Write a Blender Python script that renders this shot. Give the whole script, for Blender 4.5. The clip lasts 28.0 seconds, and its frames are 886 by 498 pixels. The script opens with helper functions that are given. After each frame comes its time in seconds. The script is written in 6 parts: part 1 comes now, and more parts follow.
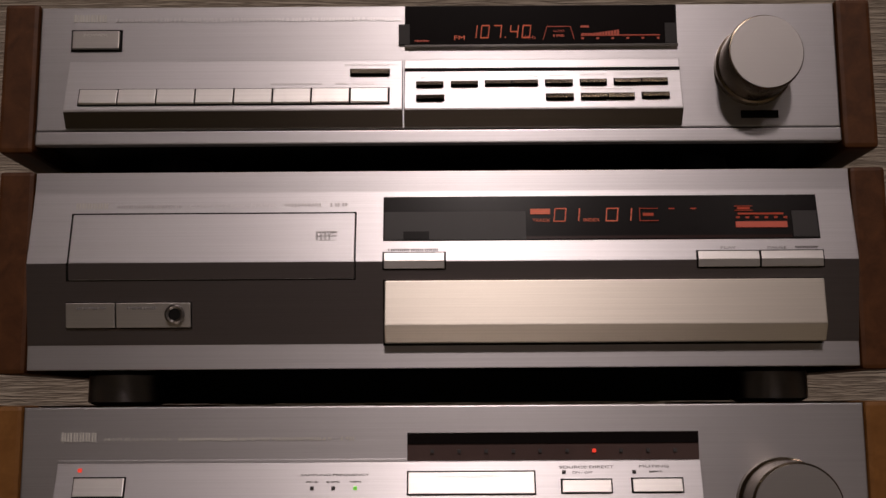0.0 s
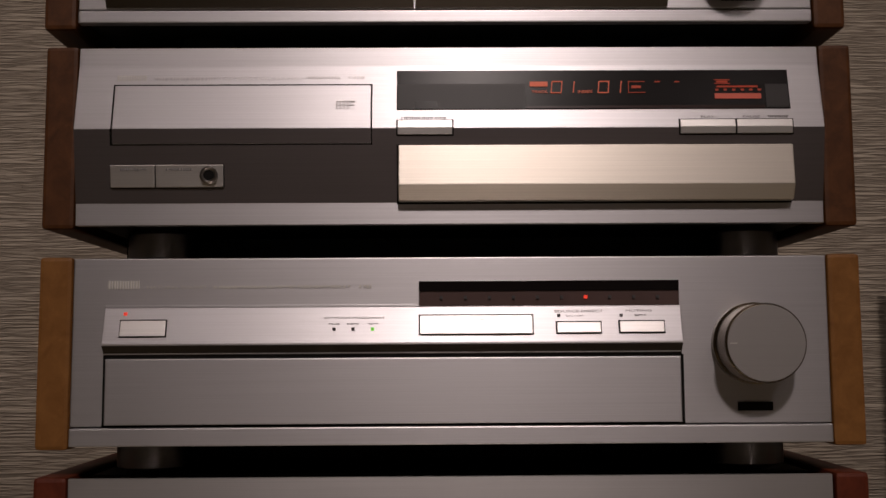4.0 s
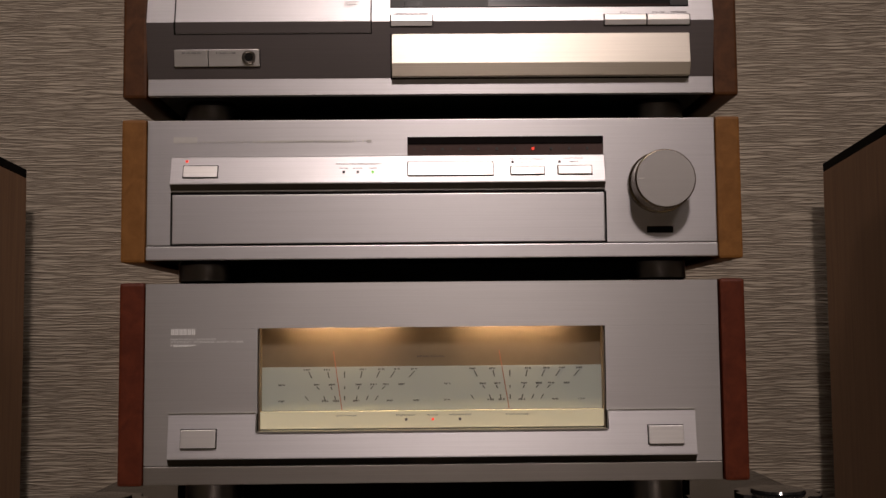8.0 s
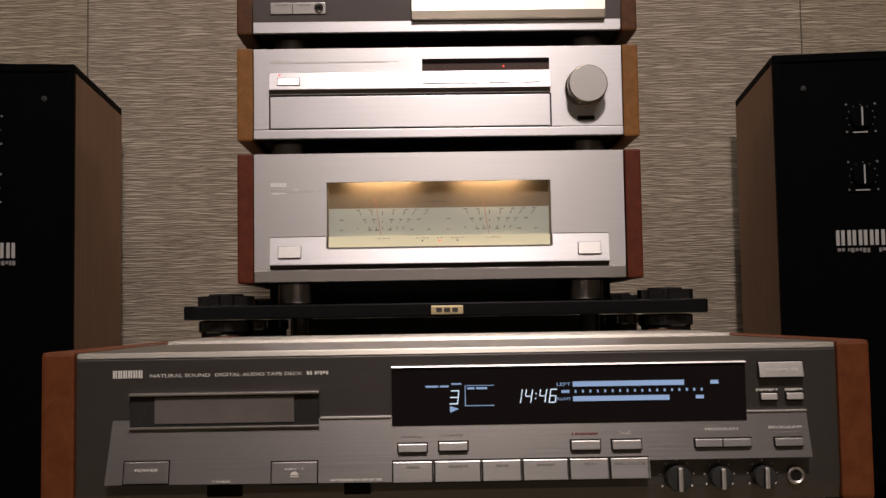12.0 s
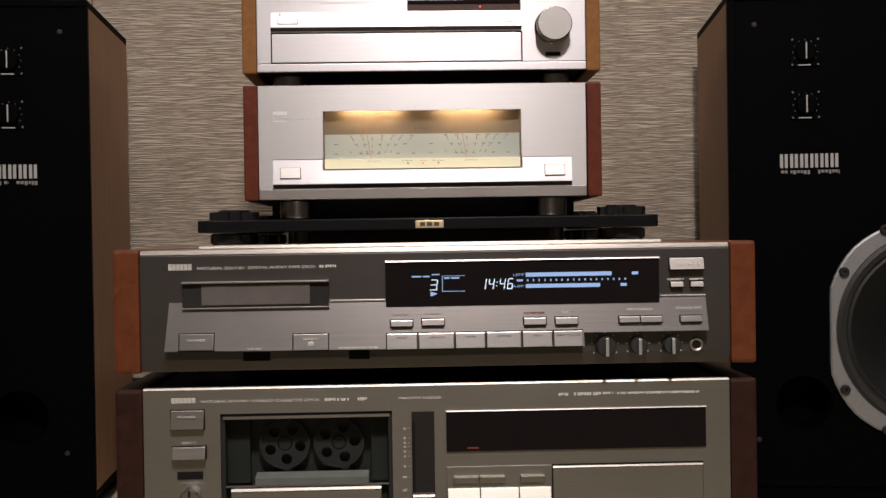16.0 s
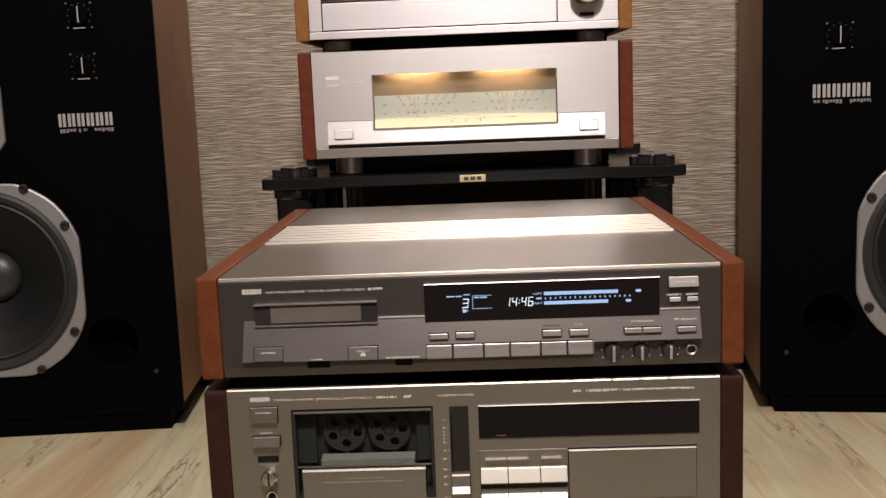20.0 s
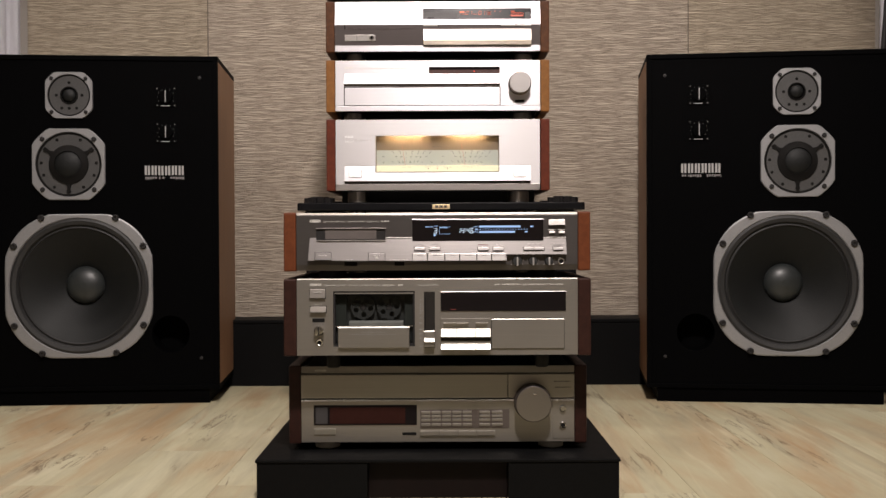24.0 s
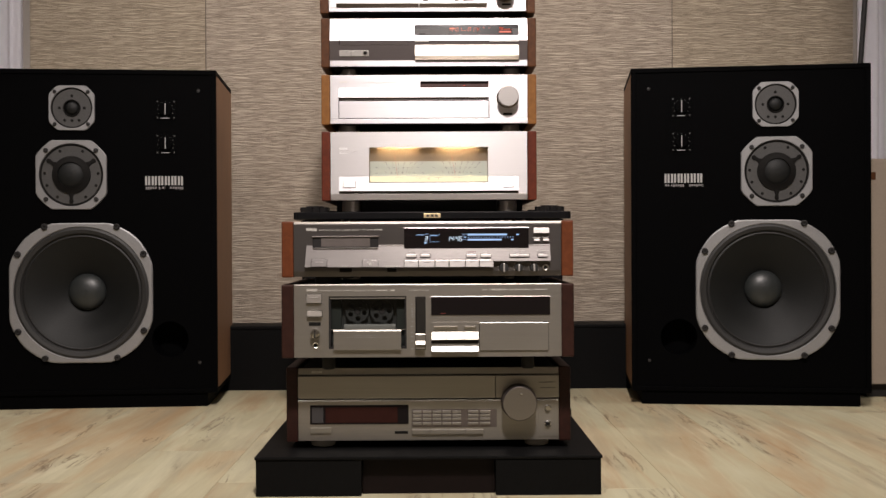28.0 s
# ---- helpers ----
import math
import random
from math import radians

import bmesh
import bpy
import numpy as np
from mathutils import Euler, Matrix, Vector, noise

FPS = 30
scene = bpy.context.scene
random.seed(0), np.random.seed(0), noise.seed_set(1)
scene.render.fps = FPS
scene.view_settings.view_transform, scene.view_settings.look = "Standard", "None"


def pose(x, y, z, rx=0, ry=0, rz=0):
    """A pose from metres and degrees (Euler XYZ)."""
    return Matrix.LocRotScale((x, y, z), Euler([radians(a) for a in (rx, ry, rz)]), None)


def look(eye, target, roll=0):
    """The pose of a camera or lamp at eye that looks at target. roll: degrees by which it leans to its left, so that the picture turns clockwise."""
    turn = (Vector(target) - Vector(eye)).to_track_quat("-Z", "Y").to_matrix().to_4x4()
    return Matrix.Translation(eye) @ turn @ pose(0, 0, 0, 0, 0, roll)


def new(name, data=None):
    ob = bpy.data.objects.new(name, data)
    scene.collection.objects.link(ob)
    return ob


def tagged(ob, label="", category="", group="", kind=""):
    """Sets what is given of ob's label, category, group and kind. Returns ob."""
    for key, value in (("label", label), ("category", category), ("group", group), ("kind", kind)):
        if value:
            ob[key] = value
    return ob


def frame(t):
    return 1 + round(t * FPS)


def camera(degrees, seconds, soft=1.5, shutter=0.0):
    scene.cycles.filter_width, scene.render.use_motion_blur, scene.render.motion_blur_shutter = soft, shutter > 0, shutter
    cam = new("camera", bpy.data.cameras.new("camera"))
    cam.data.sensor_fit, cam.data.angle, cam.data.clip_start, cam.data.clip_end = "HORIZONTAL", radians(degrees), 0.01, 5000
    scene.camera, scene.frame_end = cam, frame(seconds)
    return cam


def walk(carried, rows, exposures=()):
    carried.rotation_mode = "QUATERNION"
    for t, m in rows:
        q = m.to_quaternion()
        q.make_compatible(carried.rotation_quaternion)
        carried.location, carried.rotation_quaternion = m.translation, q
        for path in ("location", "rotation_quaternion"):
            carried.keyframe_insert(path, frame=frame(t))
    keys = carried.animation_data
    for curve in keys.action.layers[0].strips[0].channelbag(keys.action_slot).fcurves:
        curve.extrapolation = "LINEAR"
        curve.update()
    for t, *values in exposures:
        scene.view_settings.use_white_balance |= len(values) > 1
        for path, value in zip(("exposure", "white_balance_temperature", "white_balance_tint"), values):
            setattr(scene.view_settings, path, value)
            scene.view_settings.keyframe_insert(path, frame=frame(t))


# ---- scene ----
cam = camera(46.0, 28.0)
PATH = [
    (0, (0.0007, -0.5420, 0.7783), (-0.0009, 1.4367, 1.0698), -0.35),
    (0.5, (-0.0028, -0.5421, 0.7803), (-0.0005, 1.4381, 1.0611), -0.44),
    (1, (-0.0069, -0.5410, 0.7793), (0.0007, 1.4417, 1.0422), -0.62),
    (1.5, (-0.0085, -0.5398, 0.7711), (-0.0049, 1.4447, 1.0193), -0.59),
    (2, (-0.0155, -0.5405, 0.7614), (0.0074, 1.4468, 0.9853), -0.66),
    (2.5, (-0.0174, -0.5469, 0.7556), (0.0134, 1.4431, 0.9533), -0.56),
    (4.5, (-0.0073, -0.6169, 0.7128), (0.0085, 1.3736, 0.9060), -0.28),
    (5, (-0.0048, -0.6378, 0.7044), (0.0073, 1.3543, 0.8810), -0.29),
    (5.5, (-0.0051, -0.6605, 0.6900), (0.0115, 1.3320, 0.8619), -0.22),
    (6, (-0.0008, -0.6837, 0.6788), (0.0068, 1.3100, 0.8366), -0.25),
    (6.5, (-0.0027, -0.7081, 0.6711), (0.0134, 1.2873, 0.8059), -0.27),
    (7, (-0.0041, -0.7343, 0.6569), (0.0188, 1.2613, 0.7875), -0.36),
    (7.5, (-0.0067, -0.7604, 0.6342), (0.0265, 1.2337, 0.7838), -0.49),
    (8, (-0.0017, -0.7860, 0.6169), (0.0222, 1.2081, 0.7683), -0.51),
    (8.5, (-0.0026, -0.8145, 0.6096), (0.0261, 1.1812, 0.7370), -0.53),
    (9, (-0.0083, -0.8472, 0.6026), (0.0330, 1.1499, 0.7014), -0.59),
    (9.5, (-0.0130, -0.9000, 0.5560), (0.0307, 1.0965, 0.7093), -0.53),
    (10, (-0.0150, -0.9600, 0.5070), (0.0296, 1.0362, 0.7065), -0.84),
    (10.5, (-0.0160, -1.0400, 0.4840), (0.0218, 0.9563, 0.6805), -0.79),
    (11, (-0.0170, -1.1200, 0.4700), (0.0181, 0.8767, 0.6480), -0.85),
    (11.5, (-0.0170, -1.1700, 0.4630), (0.0168, 0.8276, 0.6171), -0.84),
    (12, (-0.0170, -1.2100, 0.4590), (0.0151, 0.7883, 0.5890), -0.90),
    (12.5, (-0.0170, -1.2450, 0.4580), (0.0150, 0.7538, 0.5590), -0.91),
    (14.5, (-0.0170, -1.3300, 0.4580), (0.0384, 0.6691, 0.4792), -0.90),
    (15, (-0.0175, -1.3520, 0.4520), (0.0469, 0.6469, 0.4656), -0.84),
    (15.5, (-0.0184, -1.3651, 0.4503), (0.0476, 0.6338, 0.4446), -0.89),
    (16, (-0.0186, -1.3770, 0.4469), (0.0424, 0.6220, 0.4280), -0.88),
    (16.5, (-0.0181, -1.3808, 0.4441), (0.0313, 0.6184, 0.4117), -0.89),
    (17, (-0.0181, -1.3800, 0.4438), (0.0148, 0.6190, 0.3909), -0.94),
    (17.5, (-0.0170, -1.3774, 0.4449), (-0.0031, 0.6209, 0.3642), -1.05),
    (18, (-0.0081, -1.3686, 0.4693), (-0.0239, 0.6256, 0.3180), -1.45),
    (18.5, (-0.0002, -1.3620, 0.5280), (-0.0415, 0.6220, 0.2787), -1.64),
    (19, (0.0047, -1.3879, 0.5746), (-0.0606, 0.5881, 0.2729), -2.23),
    (19.5, (0.0072, -1.4284, 0.5838), (-0.0650, 0.5473, 0.2818), -2.51),
    (20, (0.0095, -1.4932, 0.5969), (-0.0567, 0.4821, 0.2909), -2.27),
    (20.5, (0.0111, -1.5897, 0.6078), (-0.0437, 0.3882, 0.3169), -2.01),
    (21, (0.0100, -1.6862, 0.5921), (-0.0377, 0.2981, 0.3470), -1.85),
    (21.5, (0.0072, -1.7831, 0.5658), (-0.0301, 0.2074, 0.3748), -1.35),
    (23.5, (0.0042, -2.1655, 0.4320), (0.0116, -0.1659, 0.3920), -0.21),
    (24, (0.0077, -2.2118, 0.4083), (0.0095, -0.2120, 0.3803), -0.23),
    (24.5, (0.0057, -2.2181, 0.3891), (-0.0004, -0.2181, 0.3767), -0.19),
    (25, (0.0054, -2.2230, 0.3872), (-0.0077, -0.2231, 0.3870), -0.13),
    (25.5, (-0.0012, -2.2236, 0.4703), (-0.0106, -0.2237, 0.4607), -0.20),
    (26, (-0.0101, -2.2136, 0.4877), (-0.0109, -0.2138, 0.4614), 0.01),
    (26.5, (-0.0014, -2.2124, 0.4479), (-0.0114, -0.2136, 0.3793), -0.02),
    (27, (0.0052, -2.2236, 0.4245), (-0.0025, -0.2241, 0.3813), -0.07),
    (27.5, (0.0104, -2.2669, 0.4101), (0.0164, -0.2670, 0.3897), -0.25),
    (28, (0.0126, -2.2943, 0.4066), (0.0272, -0.2944, 0.3953), -0.28),
]
walk(cam, [(t, look(eye, target, roll)) for t, eye, target, roll in PATH],
     [(0, -1.0, 6550, 19), (5, -0.94, 6550, 18), (8, -0.60, 6650, 17), (10, -0.30, 6650, 15), (12, 0.05, 6500, 14), (15, 0.48, 6250, 12), (17, 0.50, 6280, 12), (18, 0.44, 6300, 12), (19.5, 0.76, 6450, 13), (21, 0.80, 6500, 14), (24, 0.85, 6300, 12), (26, 0.87, 6450, 12), (28, 0.87, 6300, 12)])



# ---- world and lights ----
world = bpy.data.worlds.new("world")
scene.world = world
world.use_nodes = True
world.node_tree.nodes["Background"].inputs[0].default_value = (1.0, 0.9, 0.8, 1)
world.node_tree.nodes["Background"].inputs[1].default_value = 0.032


def fill_lamp(name, eye, target, size, power, colour, spread=180):
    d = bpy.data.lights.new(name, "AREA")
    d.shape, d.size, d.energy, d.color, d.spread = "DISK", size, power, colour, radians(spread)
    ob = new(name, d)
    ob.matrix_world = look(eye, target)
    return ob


WARM = (1.0, 0.89, 0.81)
key = bpy.data.lights.new("stack_spot", "SPOT")
key.energy, key.color, key.spot_size, key.spot_blend, key.shadow_soft_size = 214, WARM, radians(66), 0.85, 0.11
key_ob = new("stack_spot", key)
key_ob.matrix_world = look((0.12, -2.05, 2.44), (0.0, 0.0, 0.62))
# Unseen fill lamps, added to brighten the wall, curtains and loudspeaker gaps.
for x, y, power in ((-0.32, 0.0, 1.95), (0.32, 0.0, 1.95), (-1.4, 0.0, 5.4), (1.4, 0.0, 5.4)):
    fill_lamp("wall_downlight", (x, y, 2.46), (x, y + 0.25, 0), 0.12, power, WARM)
# Added fill with no visible source, lifting floor, metal fronts and receiver.
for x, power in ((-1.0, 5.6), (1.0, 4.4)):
    fill_lamp("room_downlight", (x, -2.4, 2.46), (x, -1.9, 0), 0.25, power, WARM)


# ---- materials ----
def nodes_of(name):
    m = bpy.data.materials.new(name)
    m.use_nodes = True
    t = m.node_tree
    return m, t, t.nodes["Principled BSDF"]


def link(t, a, b):
    t.links.new(a, b)


def coords(t, scale, kind="Object"):
    c = t.nodes.new("ShaderNodeTexCoord")
    mp = t.nodes.new("ShaderNodeMapping")
    mp.inputs["Scale"].default_value = scale
    link(t, c.outputs[kind], mp.inputs["Vector"])
    return mp.outputs["Vector"]


def noise_tex(t, vec, scale, detail=4, rough=0.55, dist=0.0):
    n = t.nodes.new("ShaderNodeTexNoise")
    n.inputs["Scale"].default_value = scale
    n.inputs["Detail"].default_value = detail
    n.inputs["Roughness"].default_value = rough
    n.inputs["Distortion"].default_value = dist
    link(t, vec, n.inputs["Vector"])
    return n.outputs["Fac"]


def ramp(t, fac, stops):
    r = t.nodes.new("ShaderNodeValToRGB")
    while len(r.color_ramp.elements) < len(stops):
        r.color_ramp.elements.new(0.5)
    for e, (p, c) in zip(r.color_ramp.elements, stops):
        e.position, e.color = p, (*c, 1)
    link(t, fac, r.inputs["Fac"])
    return r.outputs["Color"]


def spread_value(t, fac, lo, hi):
    r = t.nodes.new("ShaderNodeMapRange")
    r.inputs["To Min"].default_value, r.inputs["To Max"].default_value = lo, hi
    link(t, fac, r.inputs["Value"])
    return r.outputs["Result"]


def bump(t, b, height, strength, distance):
    n = t.nodes.new("ShaderNodeBump")
    n.inputs["Strength"].default_value, n.inputs["Distance"].default_value = strength, distance
    link(t, height, n.inputs["Height"])
    link(t, n.outputs["Normal"], b.inputs["Normal"])


def mixed(t, fac, a, b, mode="MIX"):
    n = t.nodes.new("ShaderNodeMix")
    n.data_type, n.blend_type = "RGBA", mode
    for sock, v in ((n.inputs["Factor"], fac), (n.inputs[6], a), (n.inputs[7], b)):
        if isinstance(v, (int, float)):
            sock.default_value = v
        elif isinstance(v, tuple):
            sock.default_value = (*v, 1)
        else:
            link(t, v, sock)
    return n.outputs[2]


BRUSHED = set()


def brushed(name, colour, rough=0.32, aniso=0.75, grain=1.0):
    """Metal brushed along x."""
    m, t, b = nodes_of(name)
    fine = noise_tex(t, coords(t, (6, 1500, 1500)), 1.0, 3, 0.7)
    blot = noise_tex(t, coords(t, (1, 1, 1)), 9.0, 3)
    c1 = tuple(x * (1 - 0.07 * grain) for x in colour)
    c2 = tuple(min(1, x * (1 + 0.06 * grain)) for x in colour)
    base = ramp(t, fine, ((0.3, c1), (0.7, c2)))
    link(t, mixed(t, spread_value(t, blot, 0.0, 0.25), base, tuple(x * 0.86 for x in colour)), b.inputs["Base Color"])
    link(t, spread_value(t, blot, rough - 0.04, rough + 0.06), b.inputs["Roughness"])
    b.inputs["Metallic"].default_value = 1.0
    b.inputs["Anisotropic"].default_value = aniso
    b.inputs["Anisotropic Rotation"].default_value = 0.25
    tg = t.nodes.new("ShaderNodeTangent")
    tg.direction_type, tg.uv_map = "UV_MAP", "UVMap"
    link(t, tg.outputs["Tangent"], b.inputs["Tangent"])
    bump(t, b, fine, 0.12 * grain, 0.0004)
    BRUSHED.add(name)
    return m


def painted(name, colour, rough=0.5, metal=0.0, vary=0.12, relief=0.0, scale=60, coat=0.0, sheen=0.5):
    m, t, b = nodes_of(name)
    v = coords(t, (1, 1, 1))
    n1, n2 = noise_tex(t, v, scale, 5), noise_tex(t, v, scale * 0.08, 3)
    a = ramp(t, n1, ((0.3, tuple(x * (1 - vary) for x in colour)), (0.7, tuple(min(1, x * (1 + vary)) for x in colour))))
    link(t, mixed(t, spread_value(t, n2, 0.0, 0.4), a, tuple(x * (1 - vary) for x in colour)), b.inputs["Base Color"])
    link(t, spread_value(t, n2, max(0.02, rough - 0.06), rough + 0.06), b.inputs["Roughness"])
    b.inputs["Metallic"].default_value = metal
    b.inputs["Specular IOR Level"].default_value = sheen
    b.inputs["Coat Weight"].default_value = coat
    b.inputs["Coat Roughness"].default_value = 0.08
    if relief:
        bump(t, b, n1, relief, 0.001)
    return m


def wooden(name, dark, light, rough=0.5, axis=1, coat=0.0, sheen=0.22):
    m, t, b = nodes_of(name)
    s = [55, 55, 55]
    s[axis] = 3.5
    vec = coords(t, tuple(s))
    g = noise_tex(t, vec, 1.6, 6, 0.62, 0.6)
    fine = noise_tex(t, coords(t, tuple(x * 6 for x in s)), 1.5, 3, 0.7)
    base = ramp(t, g, ((0.3, dark), (0.52, tuple((p + q) / 2 for p, q in zip(dark, light))), (0.72, light)))
    link(t, mixed(t, spread_value(t, fine, 0.0, 0.5), base, dark), b.inputs["Base Color"])
    link(t, spread_value(t, g, rough - 0.05, rough + 0.1), b.inputs["Roughness"])
    b.inputs["Specular IOR Level"].default_value = sheen
    b.inputs["Coat Weight"].default_value = coat
    b.inputs["Coat Roughness"].default_value = 0.2
    bump(t, b, fine, 0.15, 0.0004)
    return m


def glowing(name, colour, strength):
    m, t, b = nodes_of(name)
    b.inputs["Base Color"].default_value = (*(x * 0.4 for x in colour), 1)
    b.inputs["Emission Color"].default_value = (*colour, 1)
    b.inputs["Emission Strength"].default_value = strength
    return m


SILVER = brushed("titanium_silver", (0.595, 0.58, 0.60), 0.42, 0.60)
SILVER_WARM = brushed("warm_silver", (0.65, 0.60, 0.535), 0.42, 0.60)
AMP_SILVER = brushed("amplifier_silver", (0.545, 0.53, 0.535), 0.42, 0.62)
SILVER_KEY = brushed("silver_key", (0.72, 0.695, 0.68), 0.38, 0.45)
KNOB = brushed("knob_metal", (0.43, 0.41, 0.40), 0.5, 0.1, 0.4)
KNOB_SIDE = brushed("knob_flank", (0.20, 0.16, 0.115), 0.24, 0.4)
TITAN = brushed("dark_titanium", (0.135, 0.124, 0.12), 0.40, 0.3)
DARKER_METAL = brushed("band_titanium", (0.215, 0.19, 0.19), 0.38, 0.3)
COVER = brushed("cover_titanium", (0.29, 0.268, 0.24), 0.36, 0.3)
DECK_KEY = brushed("deck_key", (0.35, 0.333, 0.32), 0.34, 0.35)
TITAN_SUB = brushed("panel_titanium", (0.265, 0.248, 0.24), 0.33, 0.45)
TITAN_LIGHT = brushed("light_titanium", (0.42, 0.395, 0.375), 0.40, 0.15)
CHAMP = brushed("champagne_metal", (0.345, 0.326, 0.295), 0.42, 0.3)
CHAMP_KEY = brushed("champagne_key", (0.40, 0.385, 0.345), 0.44, 0.15)
CHROME = painted("chrome", (0.7, 0.69, 0.67), 0.16, 1.0, 0.05)
# Darkened metal; on the band undersides it carries their shade as colour.
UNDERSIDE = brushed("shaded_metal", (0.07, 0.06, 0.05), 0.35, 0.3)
FOOT_METAL = brushed("turned_foot", (0.33, 0.31, 0.30), 0.3, 0.6)
CHASSIS = painted("black_chassis", (0.018, 0.017, 0.017), 0.55, 0.0, 0.2, 0.3, 400, 0.0, 0.25)
RECESS = painted("recess_red", (0.005, 0.0022, 0.002), 0.6, 0.0, 0.2, 0.0, 60, 0.0, 0.15)
GAP = painted("dark_gap", (0.009, 0.0085, 0.008), 0.8, 0.0, 0.1, 0.0, 60, 0.0, 0.1)
SMOKED = painted("smoked_window", (0.010, 0.008, 0.008), 0.22, 0.0, 0.05, sheen=0.06)
GREY_WINDOW = painted("grey_window_end", (0.05, 0.047, 0.047), 0.34, 0.0, 0.06, sheen=0.1)
BROWN_WINDOW = painted("brown_window", (0.10, 0.065, 0.06), 0.22, 0.0, 0.08)
RED_WINDOW = painted("red_brown_window", (0.028, 0.010, 0.008), 0.25, 0.0, 0.08, sheen=0.1)
GLOSS_BLACK = painted("black_acrylic", (0.008, 0.008, 0.009), 0.18, 0.0, 0.1, 0, 30, 0.15, 0.16)
NUT_BLACK = painted("polished_black", (0.02, 0.019, 0.02), 0.12, 0.35, 0.1, 0, 30, 0.4, 0.6)
SATIN_BLACK = painted("black_vinyl", (0.0012, 0.0012, 0.0014), 0.6, 0.0, 0.25, 0.2, 500, 0.0, 0.025)
RUBBER = painted("black_rubber", (0.014, 0.014, 0.014), 0.6, 0.0, 0.15)
CONE = painted("paper_cone", (0.0055, 0.0062, 0.0062), 0.6, 0.0, 0.3, 0.4, 260, 0.0, 0.3)
DOME = painted("cone_cap", (0.022, 0.025, 0.025), 0.42, 0.0, 0.2)
FRAME_METAL = painted("cast_frame", (0.295, 0.295, 0.30), 0.5, 0.6, 0.08, 0.15, 300)
GRILLE_GREY = painted("grey_plate", (0.068, 0.067, 0.066), 0.5, 0.3, 0.15, 0.2, 300)
BASE_BLACK = painted("black_board", (0.0035, 0.0035, 0.0037), 0.55, 0.0, 0.25, 0.2, 200, 0.0, 0.09)
PRINT_LIGHT = painted("light_print", (0.62, 0.60, 0.56), 0.6, 0.0, 0.03)
PRINT_SPEAKER = painted("speaker_print", (0.39, 0.385, 0.38), 0.5, 0.2, 0.05)
PRINT_FAINT = brushed("faint_print", (0.66, 0.64, 0.65), 0.42, 0.60)
PRINT_GREY = painted("grey_print", (0.20, 0.19, 0.19), 0.6, 0.0, 0.05)
PRINT_DARK = painted("dark_print", (0.05, 0.045, 0.045), 0.6, 0.0, 0.05)
PRINT_DIAL = painted("dial_print", (0.06, 0.06, 0.055), 0.6, 0.0, 0.05)
PRINT_DIM = painted("dim_print", (0.12, 0.12, 0.115), 0.6, 0.0, 0.05)
PRINT_RED = painted("red_print", (0.16, 0.03, 0.025), 0.6, 0.0, 0.05)
BADGE = painted("brass_badge", (0.78, 0.62, 0.36), 0.35, 0.4, 0.08)
GLOW_RED = glowing("display_red", (1.0, 0.16, 0.05), 0.45)
GLOW_RED_DIM = glowing("display_dim_red", (1.0, 0.13, 0.05), 0.17)
GLOW_BLUE = glowing("display_blue", (0.40, 0.60, 0.95), 0.36)
GLOW_WHITE = glowing("display_white", (0.72, 0.86, 1.0), 0.8)
LED_RED = glowing("red_lamp", (1.0, 0.06, 0.03), 1.6)
LED_GREEN = glowing("green_lamp", (0.25, 0.9, 0.1), 1.0)
DIAL_DARK = painted("dial_top", (0.135, 0.105, 0.068), 0.5, 0.0, 0.08)
DIAL = glowing("dial_plate", (0.80, 0.87, 0.78), 0.03)
DIAL.node_tree.nodes["Principled BSDF"].inputs["Base Color"].default_value = (0.31, 0.35, 0.325, 1)
DIAL_STRIP = glowing("dial_strip", (1.0, 0.93, 0.60), 0.12)
DIAL_STRIP.node_tree.nodes["Principled BSDF"].inputs["Base Color"].default_value = (0.75, 0.72, 0.52, 1)
BULB = glowing("meter_bulb", (1.0, 0.62, 0.25), 3.0)
NEEDLE = painted("needle_red", (0.30, 0.09, 0.05), 0.5, 0.0, 0.05)
WOOD_DARK = wooden("dark_walnut", (0.052, 0.018, 0.0055), (0.12, 0.045, 0.014))
WOOD_OAK = wooden("orange_oak", (0.17, 0.070, 0.017), (0.28, 0.125, 0.034))
WOOD_RED = wooden("mahogany", (0.075, 0.014, 0.006), (0.15, 0.032, 0.012))
WOOD_CHERRY = wooden("cherry", (0.085, 0.022, 0.007), (0.15, 0.044, 0.014))
WOOD_BLACK = wooden("blackened_wood", (0.018, 0.006, 0.004), (0.040, 0.014, 0.009), 0.5)
WOOD_RB = wooden("red_brown_wood", (0.014, 0.0045, 0.003), (0.032, 0.010, 0.0065), 0.5)
VENEER = wooden("walnut_veneer", (0.22, 0.115, 0.062), (0.38, 0.22, 0.125), 0.5, 2)


